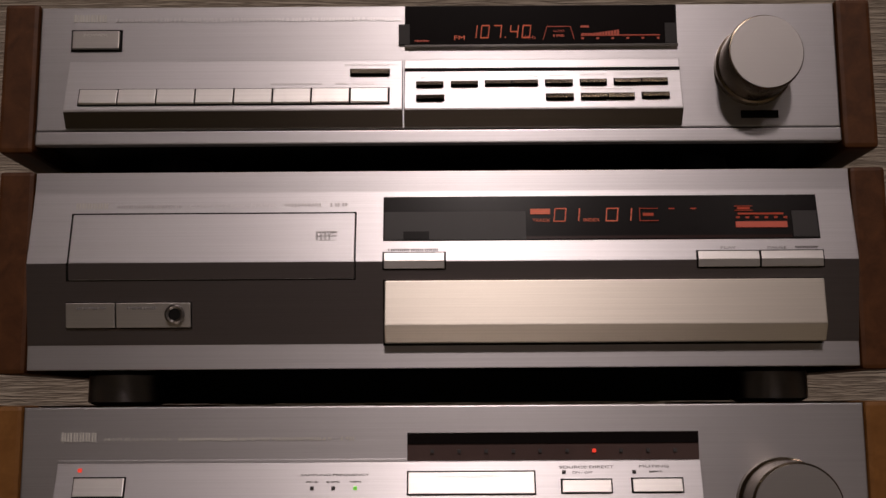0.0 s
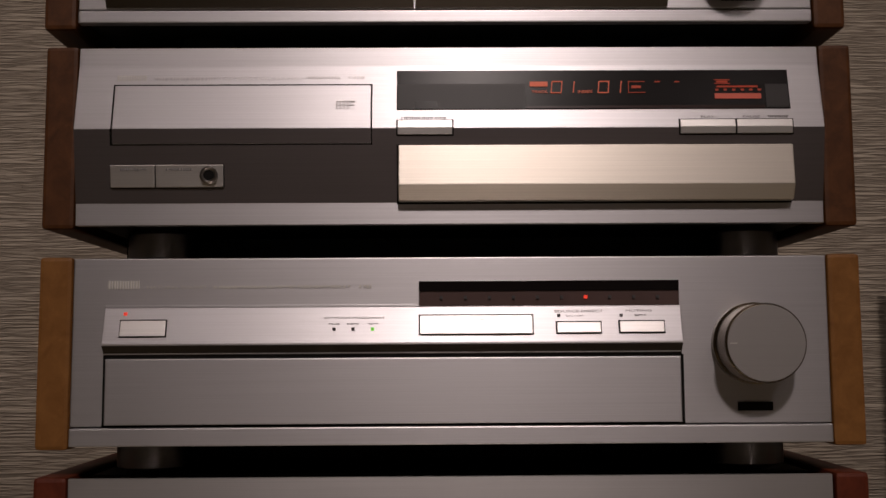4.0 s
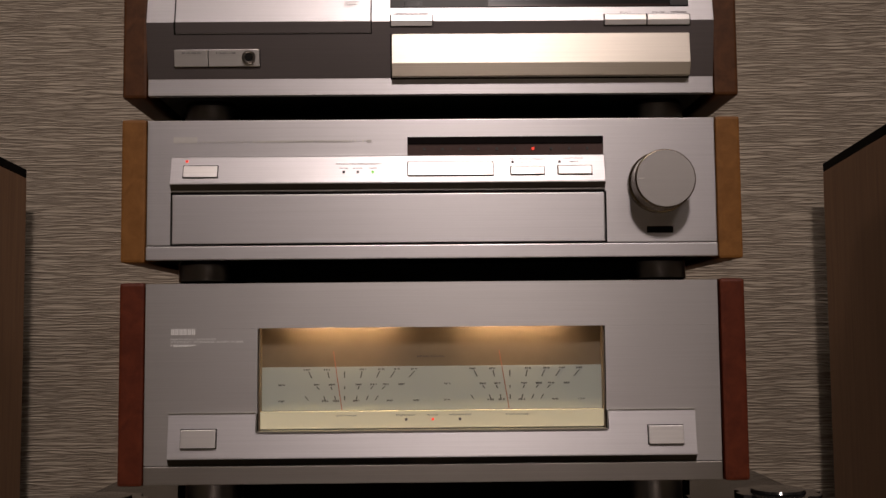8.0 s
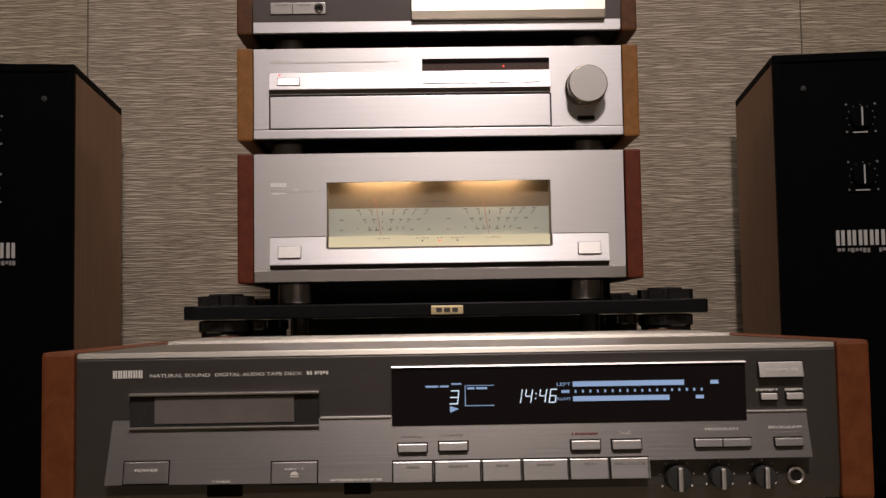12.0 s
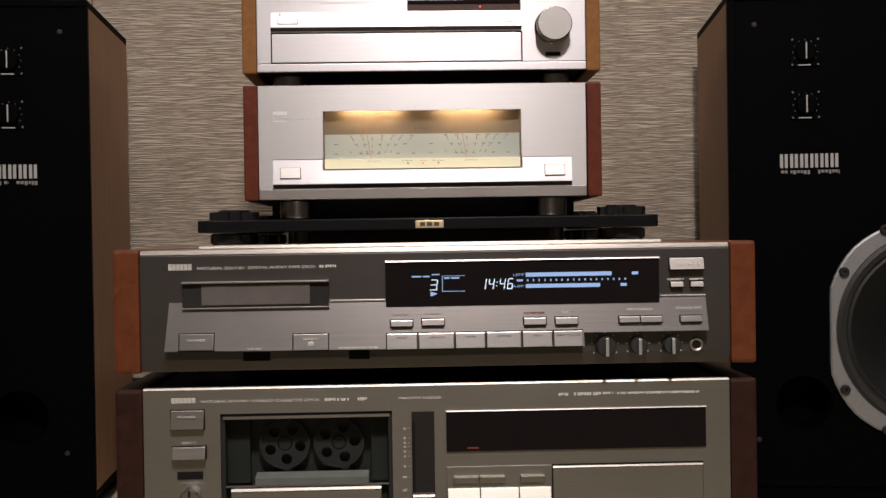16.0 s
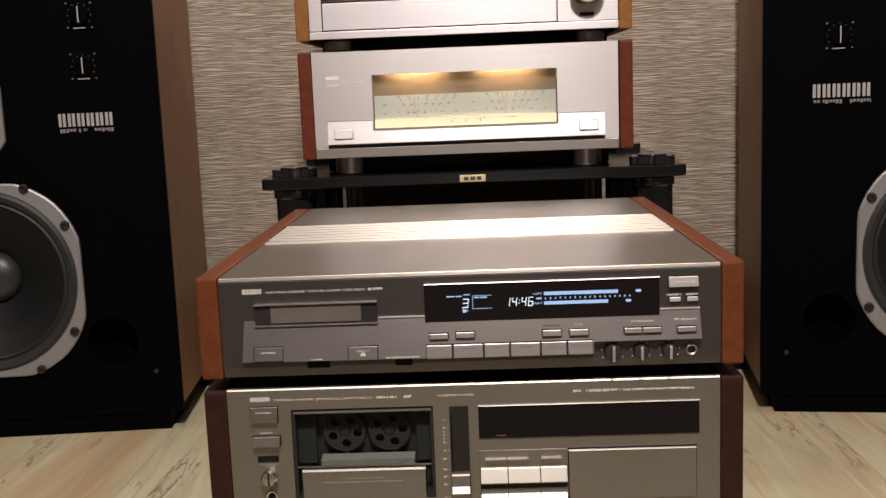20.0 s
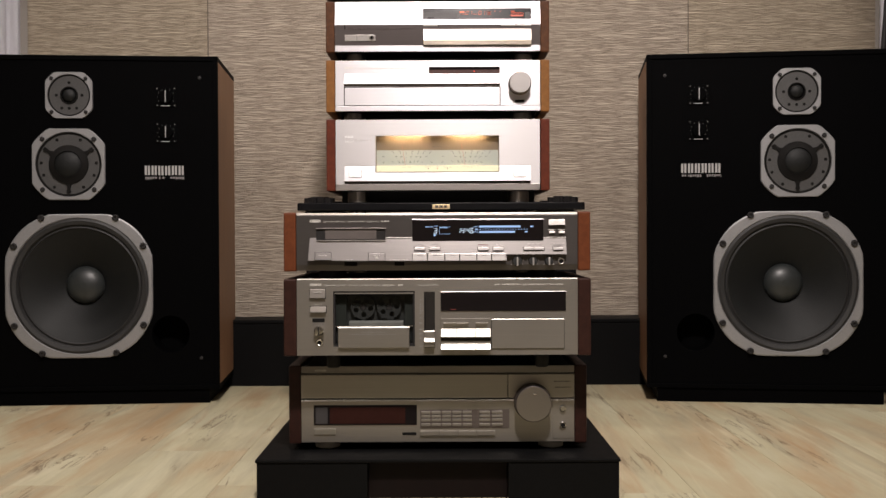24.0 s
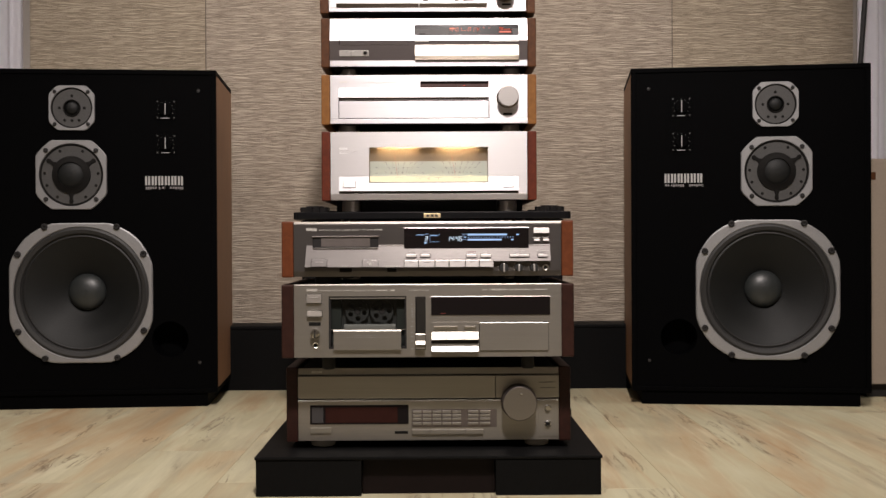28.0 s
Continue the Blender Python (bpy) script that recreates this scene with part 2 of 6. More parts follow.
def wallpaper(name, a, b_, c):
    """Embossed paper with short horizontal creases."""
    m, t, b = nodes_of(name)
    warp = noise_tex(t, coords(t, (7, 7, 20)), 1.0, 3)
    v = coords(t, (12, 12, 240))
    addn = t.nodes.new("ShaderNodeVectorMath")
    addn.operation = "MULTIPLY_ADD"
    comb = t.nodes.new("ShaderNodeCombineXYZ")
    link(t, warp, comb.inputs["Z"])
    link(t, comb.outputs["Vector"], addn.inputs[0])
    addn.inputs[1].default_value = (0, 0, 1.1)
    link(t, v, addn.inputs[2])
    raw = noise_tex(t, addn.outputs["Vector"], 1.0, 3, 0.5)
    sub_ = t.nodes.new("ShaderNodeMath")
    sub_.operation = "SUBTRACT"
    link(t, raw, sub_.inputs[0])
    sub_.inputs[1].default_value = 0.5
    fold = t.nodes.new("ShaderNodeMath")
    fold.operation = "ABSOLUTE"
    link(t, sub_.outputs[0], fold.inputs[0])
    up_ = t.nodes.new("ShaderNodeMapRange")
    up_.inputs["From Max"].default_value = 0.16
    link(t, fold.outputs[0], up_.inputs["Value"])
    crease = up_.outputs["Result"]
    broad = noise_tex(t, coords(t, (6, 6, 50)), 1.0, 4, 0.6)
    # Colour c puts the creases' shade into the paper, besides the bump.
    base = ramp(t, crease, ((0.04, c), (0.34, a), (0.95, b_)))
    link(t, mixed(t, spread_value(t, broad, 0.0, 0.6), base, a), b.inputs["Base Color"])
    b.inputs["Roughness"].default_value = 0.62
    b.inputs["Specular IOR Level"].default_value = 0.35
    h = t.nodes.new("ShaderNodeMath")
    h.operation = "MULTIPLY_ADD"
    link(t, crease, h.inputs[0])
    h.inputs[1].default_value = 1.0
    link(t, broad, h.inputs[2])
    bump(t, b, h.outputs[0], 0.72, 0.0036)
    return m


PAPER_MID = wallpaper("paper_middle", (0.39, 0.327, 0.257), (0.53, 0.452, 0.362), (0.20, 0.162, 0.124))
PAPER_SIDE = wallpaper("paper_side", (0.37, 0.308, 0.225), (0.51, 0.43, 0.325), (0.205, 0.168, 0.122))


def laminate():
    m, t, b = nodes_of("weathered_laminate")
    info = t.nodes.new("ShaderNodeObjectInfo")
    v = coords(t, (1, 1, 1))
    off = t.nodes.new("ShaderNodeVectorMath")
    off.operation = "MULTIPLY_ADD"
    comb = t.nodes.new("ShaderNodeCombineXYZ")
    for k in "XY":
        link(t, info.outputs["Random"], comb.inputs[k])
    link(t, comb.outputs["Vector"], off.inputs[0])
    off.inputs[1].default_value = (7, 31, 0)
    link(t, v, off.inputs[2])

    def stretched(s):
        mp = t.nodes.new("ShaderNodeMapping")
        mp.inputs["Scale"].default_value = s
        mp.inputs["Rotation"].default_value = (0, 0, 0.12)
        link(t, off.outputs["Vector"], mp.inputs["Vector"])
        return mp.outputs["Vector"]

    soft = noise_tex(t, stretched((4.6, 1.0, 1)), 1.0, 5, 0.56, 1.1)
    base = ramp(t, soft, ((0.30, (0.403, 0.282, 0.157)), (0.41, (0.448, 0.369, 0.232)), (0.50, (0.470, 0.435, 0.287)), (0.66, (0.515, 0.491, 0.343))))

    def over(size, detail, rough, warp, lo, hi, most, colour, below):
        n = noise_tex(t, stretched(size), 1.0, detail, rough, warp)
        return mixed(t, ramp(t, n, ((lo, (0, 0, 0)), (hi, (most, most, most)))), below, colour)

    base = over((10, 1.1, 1), 5, 0.6, 1.6, 0.48, 0.66, 0.65, (0.325, 0.293, 0.207), base)
    base = over((17, 1.2, 1), 5, 0.6, 1.8, 0.56, 0.70, 0.45, (0.381, 0.227, 0.111), base)
    base = over((24, 1.5, 1), 5, 0.6, 1.4, 0.54, 0.70, 0.5, (0.627, 0.585, 0.413), base)
    fine = noise_tex(t, stretched((110, 7, 1)), 1.0, 4, 0.7)
    base = mixed(t, spread_value(t, fine, 0.0, 0.20), base, (0.347, 0.265, 0.161))
    knot = ramp(t, noise_tex(t, stretched((5.5, 2.3, 1)), 1.0, 2, 0.4, 0.6), ((0.52, (0, 0, 0)), (0.59, (1, 1, 1))))
    crack = ramp(t, noise_tex(t, stretched((30, 3.0, 1)), 1.0, 5, 0.68, 1.8), ((0.55, (0, 0, 0)), (0.59, (0.9, 0.9, 0.9)), (0.63, (0, 0, 0))))
    both = mixed(t, 1.0, knot, crack, "MULTIPLY")
    link(t, mixed(t, both, base, (0.13, 0.085, 0.05)), b.inputs["Base Color"])
    link(t, spread_value(t, fine, 0.3, 0.5), b.inputs["Roughness"])
    bump(t, b, fine, 0.2, 0.0006)
    return m


LAMINATE = laminate()
SEAM = painted("paper_seam", (0.11, 0.09, 0.07), 0.8, 0.0, 0.1)
CURTAIN = painted("white_curtain", (0.86, 0.85, 0.90), 0.8, 0.0, 0.04, 0.3, 500)
WALL_PAINT = painted("wall_paint", (0.34, 0.31, 0.27), 0.8, 0.0, 0.05, 0.2, 300)
CEILING_WHITE = painted("ceiling_white", (0.6, 0.57, 0.53), 0.85, 0.0, 0.03, 0.2, 300)
CARTON = painted("beige_board", (0.30, 0.25, 0.20), 0.6, 0.0, 0.08, 0.2, 200)


# ---- shapes ----
def grow_box(bm, x0, x1, y0, y1, z0, z1, bev=0.0):
    r = bmesh.ops.create_cube(bm, size=1, matrix=Matrix.LocRotScale(((x0 + x1) / 2, (y0 + y1) / 2, (z0 + z1) / 2), None, (abs(x1 - x0), abs(y1 - y0), abs(z1 - z0))))
    if bev:
        edges = {e for v in r["verts"] for e in v.link_edges}
        bmesh.ops.bevel(bm, geom=list(edges), offset=bev, segments=2, affect="EDGES", profile=0.6)


def grow_prism(bm, x0, x1, profile, bev=0.0):
    """A profile of (y, z) points drawn out along x."""
    a = [bm.verts.new((x0, y, z)) for y, z in profile]
    b = [bm.verts.new((x1, y, z)) for y, z in profile]
    n = len(profile)
    faces = [bm.faces.new(a), bm.faces.new(b[::-1])]
    faces += [bm.faces.new((a[i], b[i], b[(i + 1) % n], a[(i + 1) % n])) for i in range(n)]
    bmesh.ops.recalc_face_normals(bm, faces=faces)
    if bev:
        bmesh.ops.bevel(bm, geom=list({e for f in faces for e in f.edges}), offset=bev, segments=2, affect="EDGES", profile=0.6)


def grow_plate(bm, outline, y0, y1, bev=0.0):
    """An outline of (x, z) points drawn out along y."""
    a = [bm.verts.new((x, y0, z)) for x, z in outline]
    b = [bm.verts.new((x, y1, z)) for x, z in outline]
    n = len(outline)
    faces = [bm.faces.new(a), bm.faces.new(b[::-1])]
    faces += [bm.faces.new((a[i], b[i], b[(i + 1) % n], a[(i + 1) % n])) for i in range(n)]
    bmesh.ops.recalc_face_normals(bm, faces=faces)
    if bev:
        front = {e for e in faces[0].edges}
        bmesh.ops.bevel(bm, geom=list(front), offset=bev, segments=2, affect="EDGES", profile=0.6)


def grow_lathe(bm, profile, centre, axis="y", steps=40, ring=False, open_end=False):
    """A profile of (radius, along) points turned about an axis through centre; open_end: no disc on its first ring."""
    cx, cy, cz = centre
    rings = []
    for r, h in profile:
        circle = []
        for i in range(steps):
            a = 2 * math.pi * i / steps
            if axis == "y":
                p = (cx + r * math.cos(a), cy + h, cz + r * math.sin(a))
            else:
                p = (cx + r * math.cos(a), cy + r * math.sin(a), cz + h)
            circle.append(bm.verts.new(p))
        rings.append(circle)
    faces = []
    for p, q in zip(rings, rings[1:]):
        faces += [bm.faces.new((p[i], p[(i + 1) % steps], q[(i + 1) % steps], q[i])) for i in range(steps)]
    if ring:
        p, q = rings[-1], rings[0]
        faces += [bm.faces.new((p[i], p[(i + 1) % steps], q[(i + 1) % steps], q[i])) for i in range(steps)]
    else:
        faces += ([] if open_end else [bm.faces.new(rings[0])]) + [bm.faces.new(rings[-1][::-1])]
    bmesh.ops.recalc_face_normals(bm, faces=faces)
    for f in faces[:(len(rings) - (0 if ring else 1)) * steps]:
        f.smooth = True
    for i, loop in enumerate(rings):
        sharp = i in (0, len(rings) - 1)
        if not sharp:
            d0 = Vector((profile[i][0] - profile[i - 1][0], profile[i][1] - profile[i - 1][1]))
            d1 = Vector((profile[i + 1][0] - profile[i][0], profile[i + 1][1] - profile[i][1]))
            sharp = d0.length > 0 and d1.length > 0 and d0.angle(d1) > radians(28)
        if sharp:
            for k in range(steps):
                e = bm.edges.get((loop[k], loop[(k + 1) % steps]))
                if e:
                    e.smooth = False


def octagon(cx, cz, h, cut, soft=0.28):
    """A square with cut, slightly rounded corners."""
    a = h - cut
    pts = []
    for sx, sz, rev in ((1, 1, 0), (-1, 1, 1), (-1, -1, 0), (1, -1, 1)):
        p, q = (cx + sx * h, cz + sz * a), (cx + sx * a, cz + sz * h)
        corner = (cx + sx * (h - cut * soft), cz + sz * (h - cut * soft))
        arc = []
        for k in range(7):
            t_ = k / 6
            arc.append(tuple((1 - t_) ** 2 * p[i] + 2 * t_ * (1 - t_) * corner[i] + t_ ** 2 * q[i] for i in range(2)))
        pts += arc[::-1] if rev else arc
    return pts


def ring_plate(bm, outline, cx, cz, r, y0, y1, n=64):
    """A flat frame between an outline and a round hole."""
    outer, inner = [], []
    for i in range(n):
        a = 2 * math.pi * i / n
        dx, dz = math.cos(a), math.sin(a)
        best = None
        for (px, pz), (qx, qz) in zip(outline, outline[1:] + outline[:1]):
            ex, ez = qx - px, qz - pz
            den = dx * ez - dz * ex
            if abs(den) < 1e-12:
                continue
            t_ = ((px - cx) * ez - (pz - cz) * ex) / den
            s_ = ((px - cx) * dz - (pz - cz) * dx) / den
            if t_ > 0 and -1e-6 <= s_ <= 1 + 1e-6:
                best = t_ if best is None else max(best, t_)
        outer.append((cx + dx * best, cz + dz * best))
        inner.append((cx + dx * r, cz + dz * r))
    loops = []
    for pts, y in ((outer, y1), (outer, y0 + 0.0015), ([(cx + (x - cx) * 0.985, cz + (z - cz) * 0.985) for x, z in outer], y0), (inner, y0), ([(cx + (x - cx) * 0.985, cz + (z - cz) * 0.985) for x, z in inner], y0 + 0.003), (inner, y1)):
        loops.append([bm.verts.new((x, y, z)) for x, z in pts])
    fs = []
    for p, q in zip(loops, loops[1:] + loops[:1]):
        fs += [bm.faces.new((p[i], p[(i + 1) % n], q[(i + 1) % n], q[i])) for i in range(n)]
    bmesh.ops.recalc_face_normals(bm, faces=fs)


def holed_plate(bm, outline, holes, y0, y1, n=64):
    """A flat board with round holes through it."""
    rings = [outline] + [[(cx + r * math.cos(2 * math.pi * k / n), cz + r * math.sin(2 * math.pi * k / n)) for k in range(n)] for cx, cz, r in holes]
    sides = []
    for y in (y0, y1):
        loops, edges = [], []
        for pts in rings:
            vs = [bm.verts.new((x, y, z)) for x, z in pts]
            edges += [bm.edges.new((vs[k], vs[(k + 1) % len(vs)])) for k in range(len(vs))]
            loops.append(vs)
        bmesh.ops.triangle_fill(bm, edges=edges, use_beauty=True, use_dissolve=False, normal=(0, -1, 0))
        sides.append(loops)
    for p, q in zip(*sides):
        for k in range(len(p)):
            bm.faces.new((p[k], p[(k + 1) % len(p)], q[(k + 1) % len(p)], q[k]))
    bmesh.ops.recalc_face_normals(bm, faces=bm.faces[:])


def grow_bar(bm, x0, x1, z0, z1, y, thick=0.0003, lean=0.0):
    """A thin printed bar on a face that looks to -y; lean: shear of its top along x."""
    grow_plate(bm, [(x0, z0), (x1, z0), (x1 + lean, z1), (x0 + lean, z1)], y - thick, y + thick)


def thing(name, label, category, at=(0, 0, 0), turn=0.0, group="", kind=""):
    ob = new(name)
    ob.empty_display_size = 0.05
    ob.matrix_world = pose(*at, 0, 0, turn)
    return tagged(ob, label, category, group, kind)


def part(name, bm, material, parent, label="", drop=0.0, tall=1.0):
    """Links a bmesh as one mesh under a thing or a part; drop, tall: height of its base, and stretch of heights over it."""
    me = bpy.data.meshes.new(name)
    if drop:
        for v in bm.verts:
            v.co.z = (v.co.z - drop) * tall
    uv = bm.loops.layers.uv.new("UVMap")
    for f in bm.faces:
        for lp in f.loops:
            c = lp.vert.co
            lp[uv].uv = (c.x, c.z - c.y)
    bm.to_mesh(me)
    bm.free()
    me.materials.append(material)
    ob = new(name, me)
    ob.parent = parent
    if label:
        ob["label"] = label
    return ob


class Unit:
    """A thing whose parts are given in x, y behind its front, and height over the floor."""

    def __init__(self, ob, base, tall=1.0):
        self.ob, self.base, self.tall = ob, base, tall

    def add(self, name, bm, material, parent=None, label=""):
        return part(name, bm, material, parent or self.ob, label, self.base, self.tall)

    def box(self, name, x0, x1, y0, y1, z0, z1, material, parent=None, bev=0.0006, label=""):
        bm = bmesh.new()
        grow_box(bm, x0, x1, y0, y1, z0, z1, bev)
        return self.add(name, bm, material, parent, label)

    def prism(self, name, x0, x1, profile, material, parent=None, bev=0.0004, label=""):
        bm = bmesh.new()
        grow_prism(bm, x0, x1, profile, bev)
        return self.add(name, bm, material, parent, label)

    def edge(self, name, x0, x1, y0, z0, z1, material, parent=None):
        """A bright bevelled upper edge that leans back."""
        return self.prism(name, x0, x1, [(y0 + (z1 - z0) * 0.5, z1), (y0, z0), (y0 + 0.003, z0), (y0 + 0.003, z1)], material, parent, 0)

    def plate(self, name, outline, y0, y1, material, parent=None, bev=0.0004, label=""):
        bm = bmesh.new()
        grow_plate(bm, outline, y0, y1, bev)
        return self.add(name, bm, material, parent, label)

    def lathe(self, name, profile, centre, material, parent=None, axis="y", steps=40, label="", ring=False, open_end=False):
        bm = bmesh.new()
        grow_lathe(bm, profile, centre, axis, steps, ring, open_end)
        return self.add(name, bm, material, parent, label)

    def bars(self, name, rows, y, material, parent=None, label=""):
        """Unreadable print: rows of (x0, x1, z0, z1), each broken into short runs."""
        rng = random.Random(int(abs(rows[0][0]) * 1e5))
        for x0, x1, z0, z1 in rows:
            bm = bmesh.new()
            x = x0
            while x < x1 - 1e-4:
                w = min(x1 - x, (z1 - z0) * rng.uniform(0.55, 0.95))
                yy = y(0.5 * (z0 + z1)) if callable(y) else y
                cut = rng.choice((0, 0, 0.3))
                grow_bar(bm, x, x + w * 0.8, z0 + cut * (z1 - z0), z1, yy)
                x += w + (z1 - z0) * (0.6 if rng.random() < 0.16 else 0.08)
            ob = self.add(name, bm, material, parent, label)
        return ob

    def words(self, name, text, x0, x1, z0, z1, y, material, parent=None, label=""):
        """Readable print, fitted into x0..x1 and z0..z1."""
        cu = bpy.data.curves.new(name, "FONT")
        cu.body, cu.size, cu.extrude = text, 1.0, 0.02
        tmp = new(name, cu)
        bpy.context.view_layer.update()
        me = bpy.data.meshes.new_from_object(tmp.evaluated_get(bpy.context.evaluated_depsgraph_get()))
        bpy.data.objects.remove(tmp)
        bpy.data.curves.remove(cu)
        bm = bmesh.new()
        bm.from_mesh(me)
        bpy.data.meshes.remove(me)
        xs, ys = [v.co.x for v in bm.verts], [v.co.y for v in bm.verts]
        sx, sz = (x1 - x0) / (max(xs) - min(xs)), (z1 - z0) / (max(ys) - min(ys))
        bx, bz = min(xs), min(ys)
        for v in bm.verts:
            z = z0 + (v.co.y - bz) * sz
            yy = y(z) if callable(y) else y
            v.co = (x0 + (v.co.x - bx) * sx, yy - 0.0002 - v.co.z * 0.005, z)
        return self.add(name, bm, material, parent, label)

    def mark(self, x0, x1, z0, z1, y, material, parent=None):
        """A maker's mark: six pairs of plain upright bars."""
        bm = bmesh.new()
        w = (x1 - x0) / 6
        yy = y(0.5 * (z0 + z1)) if callable(y) else y
        for i in range(6):
            for k in (0.10, 0.56):
                grow_bar(bm, x0 + (i + k) * w, x0 + (i + k + 0.30) * w, z0, z1, yy)
        return self.add("maker_mark", bm, material, parent)

    def digits(self, name, text, x, z, w, h, y, material, parent=None, lean=0.12, gap=1.45):
        """Seven-bar figures of a display."""
        table = {"0": "abcdef", "1": "bc", "2": "abged", "3": "abgcd", "4": "fgbc", "5": "afgcd", "6": "afgedc", "7": "abc", "8": "abcdefg", "9": "abcdfg"}
        bm = bmesh.new()
        s = h * 0.07
        tilt, y = (y, 0.0) if callable(y) else (None, y)
        for ch in text:
            if ch in ":.":
                for k in ((0.28, 0.62) if ch == ":" else (0.03,)):
                    grow_bar(bm, x + lean * h * k, x + lean * h * k + s * 1.2, z + k * h, z + k * h + s * 1.3, y)
                x += w * 0.55
                continue
            for k in table.get(ch, ""):
                if k in "agd":
                    zz = z + {"a": h - s, "g": h / 2 - s / 2, "d": 0}[k]
                    o = lean * (zz - z)
                    grow_bar(bm, x + o + s * 0.6, x + o + w - s * 0.6, zz, zz + s, y, lean=lean * s)
                else:
                    zz = z + (h / 2 if k in "bf" else 0)
                    xx = x + (w - s if k in "bc" else 0)
                    o = lean * (zz - z)
                    grow_bar(bm, xx + o, xx + o + s, zz + s * 0.4, zz + h / 2 - s * 0.4, y, lean=lean * h / 2)
            x += w * gap
        if tilt:
            for v in bm.verts:
                v.co.y += tilt(v.co.z)
        return self.add(name, bm, material, parent)

    def cheeks(self, z0, z1, depth, material, front=-0.001, width=0.019, half=0.2178, bev=0.0025):
        for s in (-1, 1):
            a, b = s * half, s * (half + width)
            self.box("side_panel", min(a, b), max(a, b), front, depth, z0, z1, material, bev=bev, label="wooden side panel")

    def feet(self, places, z0, z1, r, material):
        for x, y in places:
            self.lathe("foot", ((r * 0.8, 0), (r, 0.002), (r, z1 - z0 - 0.004), (r * 0.9, z1 - z0)), (x, y, z0), material, axis="z", steps=32)

    def knob(self, name, x, z, r, out, cap, side, parent=None, y=0.0, line=True):
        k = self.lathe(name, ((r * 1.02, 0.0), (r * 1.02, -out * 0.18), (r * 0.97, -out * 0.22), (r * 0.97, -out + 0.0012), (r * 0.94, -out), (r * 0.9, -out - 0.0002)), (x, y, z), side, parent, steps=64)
        self.lathe("knob_face", ((r * 0.925, -out - 0.0001), (r * 0.92, -out - 0.0007), (r * 0.05, -out - 0.0007)), (x, y, z), cap, k, steps=64)
        if line:
            self.box("pointer_line", x - r * 0.86, x - r * 0.7, y - out - 0.0011, y - out - 0.0005, z - 0.0003, z + 0.0003, PRINT_LIGHT, k, 0)
        return k


def slope(z0, y0, z1, y1):
    return lambda z: y0 + (z - z0) * (y1 - y0) / (z1 - z0)


# ---- the room ----
def slab(name, x0, x1, y0, y1, z0, z1, material, label, category):
    bm = bmesh.new()
    grow_box(bm, x0, x1, y0, y1, z0, z1)
    return tagged(part(name, bm, material, None), label, category, kind="structure")


WALL_Y = 0.74
floor = slab("floor", -2.7, 2.7, -3.7, 1.0, -0.12, -0.009, CHASSIS, "pale weathered wood laminate floor of long planks", "floor")
wall = slab("wall_north", -2.7, 2.7, WALL_Y + 0.004, 0.95, 0, 2.5, WALL_PAINT, "plastered wall behind creased beige paper strips", "wall")
for x0, x1, m, lb in ((-1.158, -0.6515, PAPER_SIDE, "yellowish creased paper strip"), (-0.6485, 0.7030, PAPER_MID, "pale grey beige creased paper strip"),
                      (0.7245, 1.232, PAPER_SIDE, "yellowish creased paper strip")):
    bm = bmesh.new()
    grow_box(bm, x0, x1, WALL_Y, WALL_Y + 0.004, 0.0, 2.5)
    part("paper_strip", bm, m, wall, lb)
bm = bmesh.new()
grow_box(bm, 0.7055, 0.7245, WALL_Y + 0.0012, WALL_Y + 0.004, 0, 2.5)
part("paper_lap", bm, PAPER_SIDE, wall, "flattened lap between two paper strips")
for x0, x1 in ((-0.6513, -0.6487), (0.7032, 0.7054)):
    bm = bmesh.new()
    grow_box(bm, x0, x1, WALL_Y - 0.0004, WALL_Y + 0.0038, 0.0, 2.5)
    part("paper_seam", bm, SEAM, wall, "dark seam between two paper strips")
# Unseen walls and ceiling, added to enclose the room and return bounce light.
slab("wall_west", -2.85, -2.7, -3.7, 1.0, 0, 2.5, WALL_PAINT, "unseen beige side wall added to bounce light", "wall")
slab("wall_east", 2.7, 2.85, -3.7, 1.0, 0, 2.5, WALL_PAINT, "unseen beige side wall added to bounce light", "wall")
slab("wall_south", -2.7, 2.7, -3.85, -3.7, 0, 2.5, WALL_PAINT, "unseen beige rear wall added to bounce light", "wall")
slab("ceiling", -2.7, 2.7, -3.7, 1.0, 2.5, 2.6, CEILING_WHITE, "unseen white ceiling added to bounce light", "ceiling")


def curtain(x0, x1, y, label):
    bm = bmesh.new()
    n = 120
    rows = []
    rng = random.Random(5)
    ph = [rng.uniform(0, 6.28) for _ in range(4)]
    for z in (0.02, 0.6, 1.2, 1.8, 2.46):
        row = []
        for i in range(n + 1):
            x = x0 + (x1 - x0) * i / n
            k = (x - x0) / 0.055
            dy = 0.014 * math.sin(6.28 * k + 1.3 * math.sin(k + ph[0])) + 0.006 * math.sin(11 * k + ph[1]) + 0.004 * math.sin(z * 3 + k)
            row.append(bm.verts.new((x, y + dy, z)))
        rows.append(row)
    for a, b in zip(rows, rows[1:]):
        for i in range(n):
            bm.faces.new((a[i], a[i + 1], b[i + 1], b[i])).smooth = True
    bmesh.ops.solidify(bm, geom=list(bm.faces), thickness=0.0015)
    t = thing("curtain", label, "curtain", (0, 0, 0))
    part("cloth", bm, CURTAIN, t)
    bm = bmesh.new()
    grow_box(bm, min(x0, x1) - 0.02, max(x0, x1) + 0.02, y - 0.02, y + 0.02, 2.455, 2.5, 0.002)
    part("rail", bm, CEILING_WHITE, t)
    return t


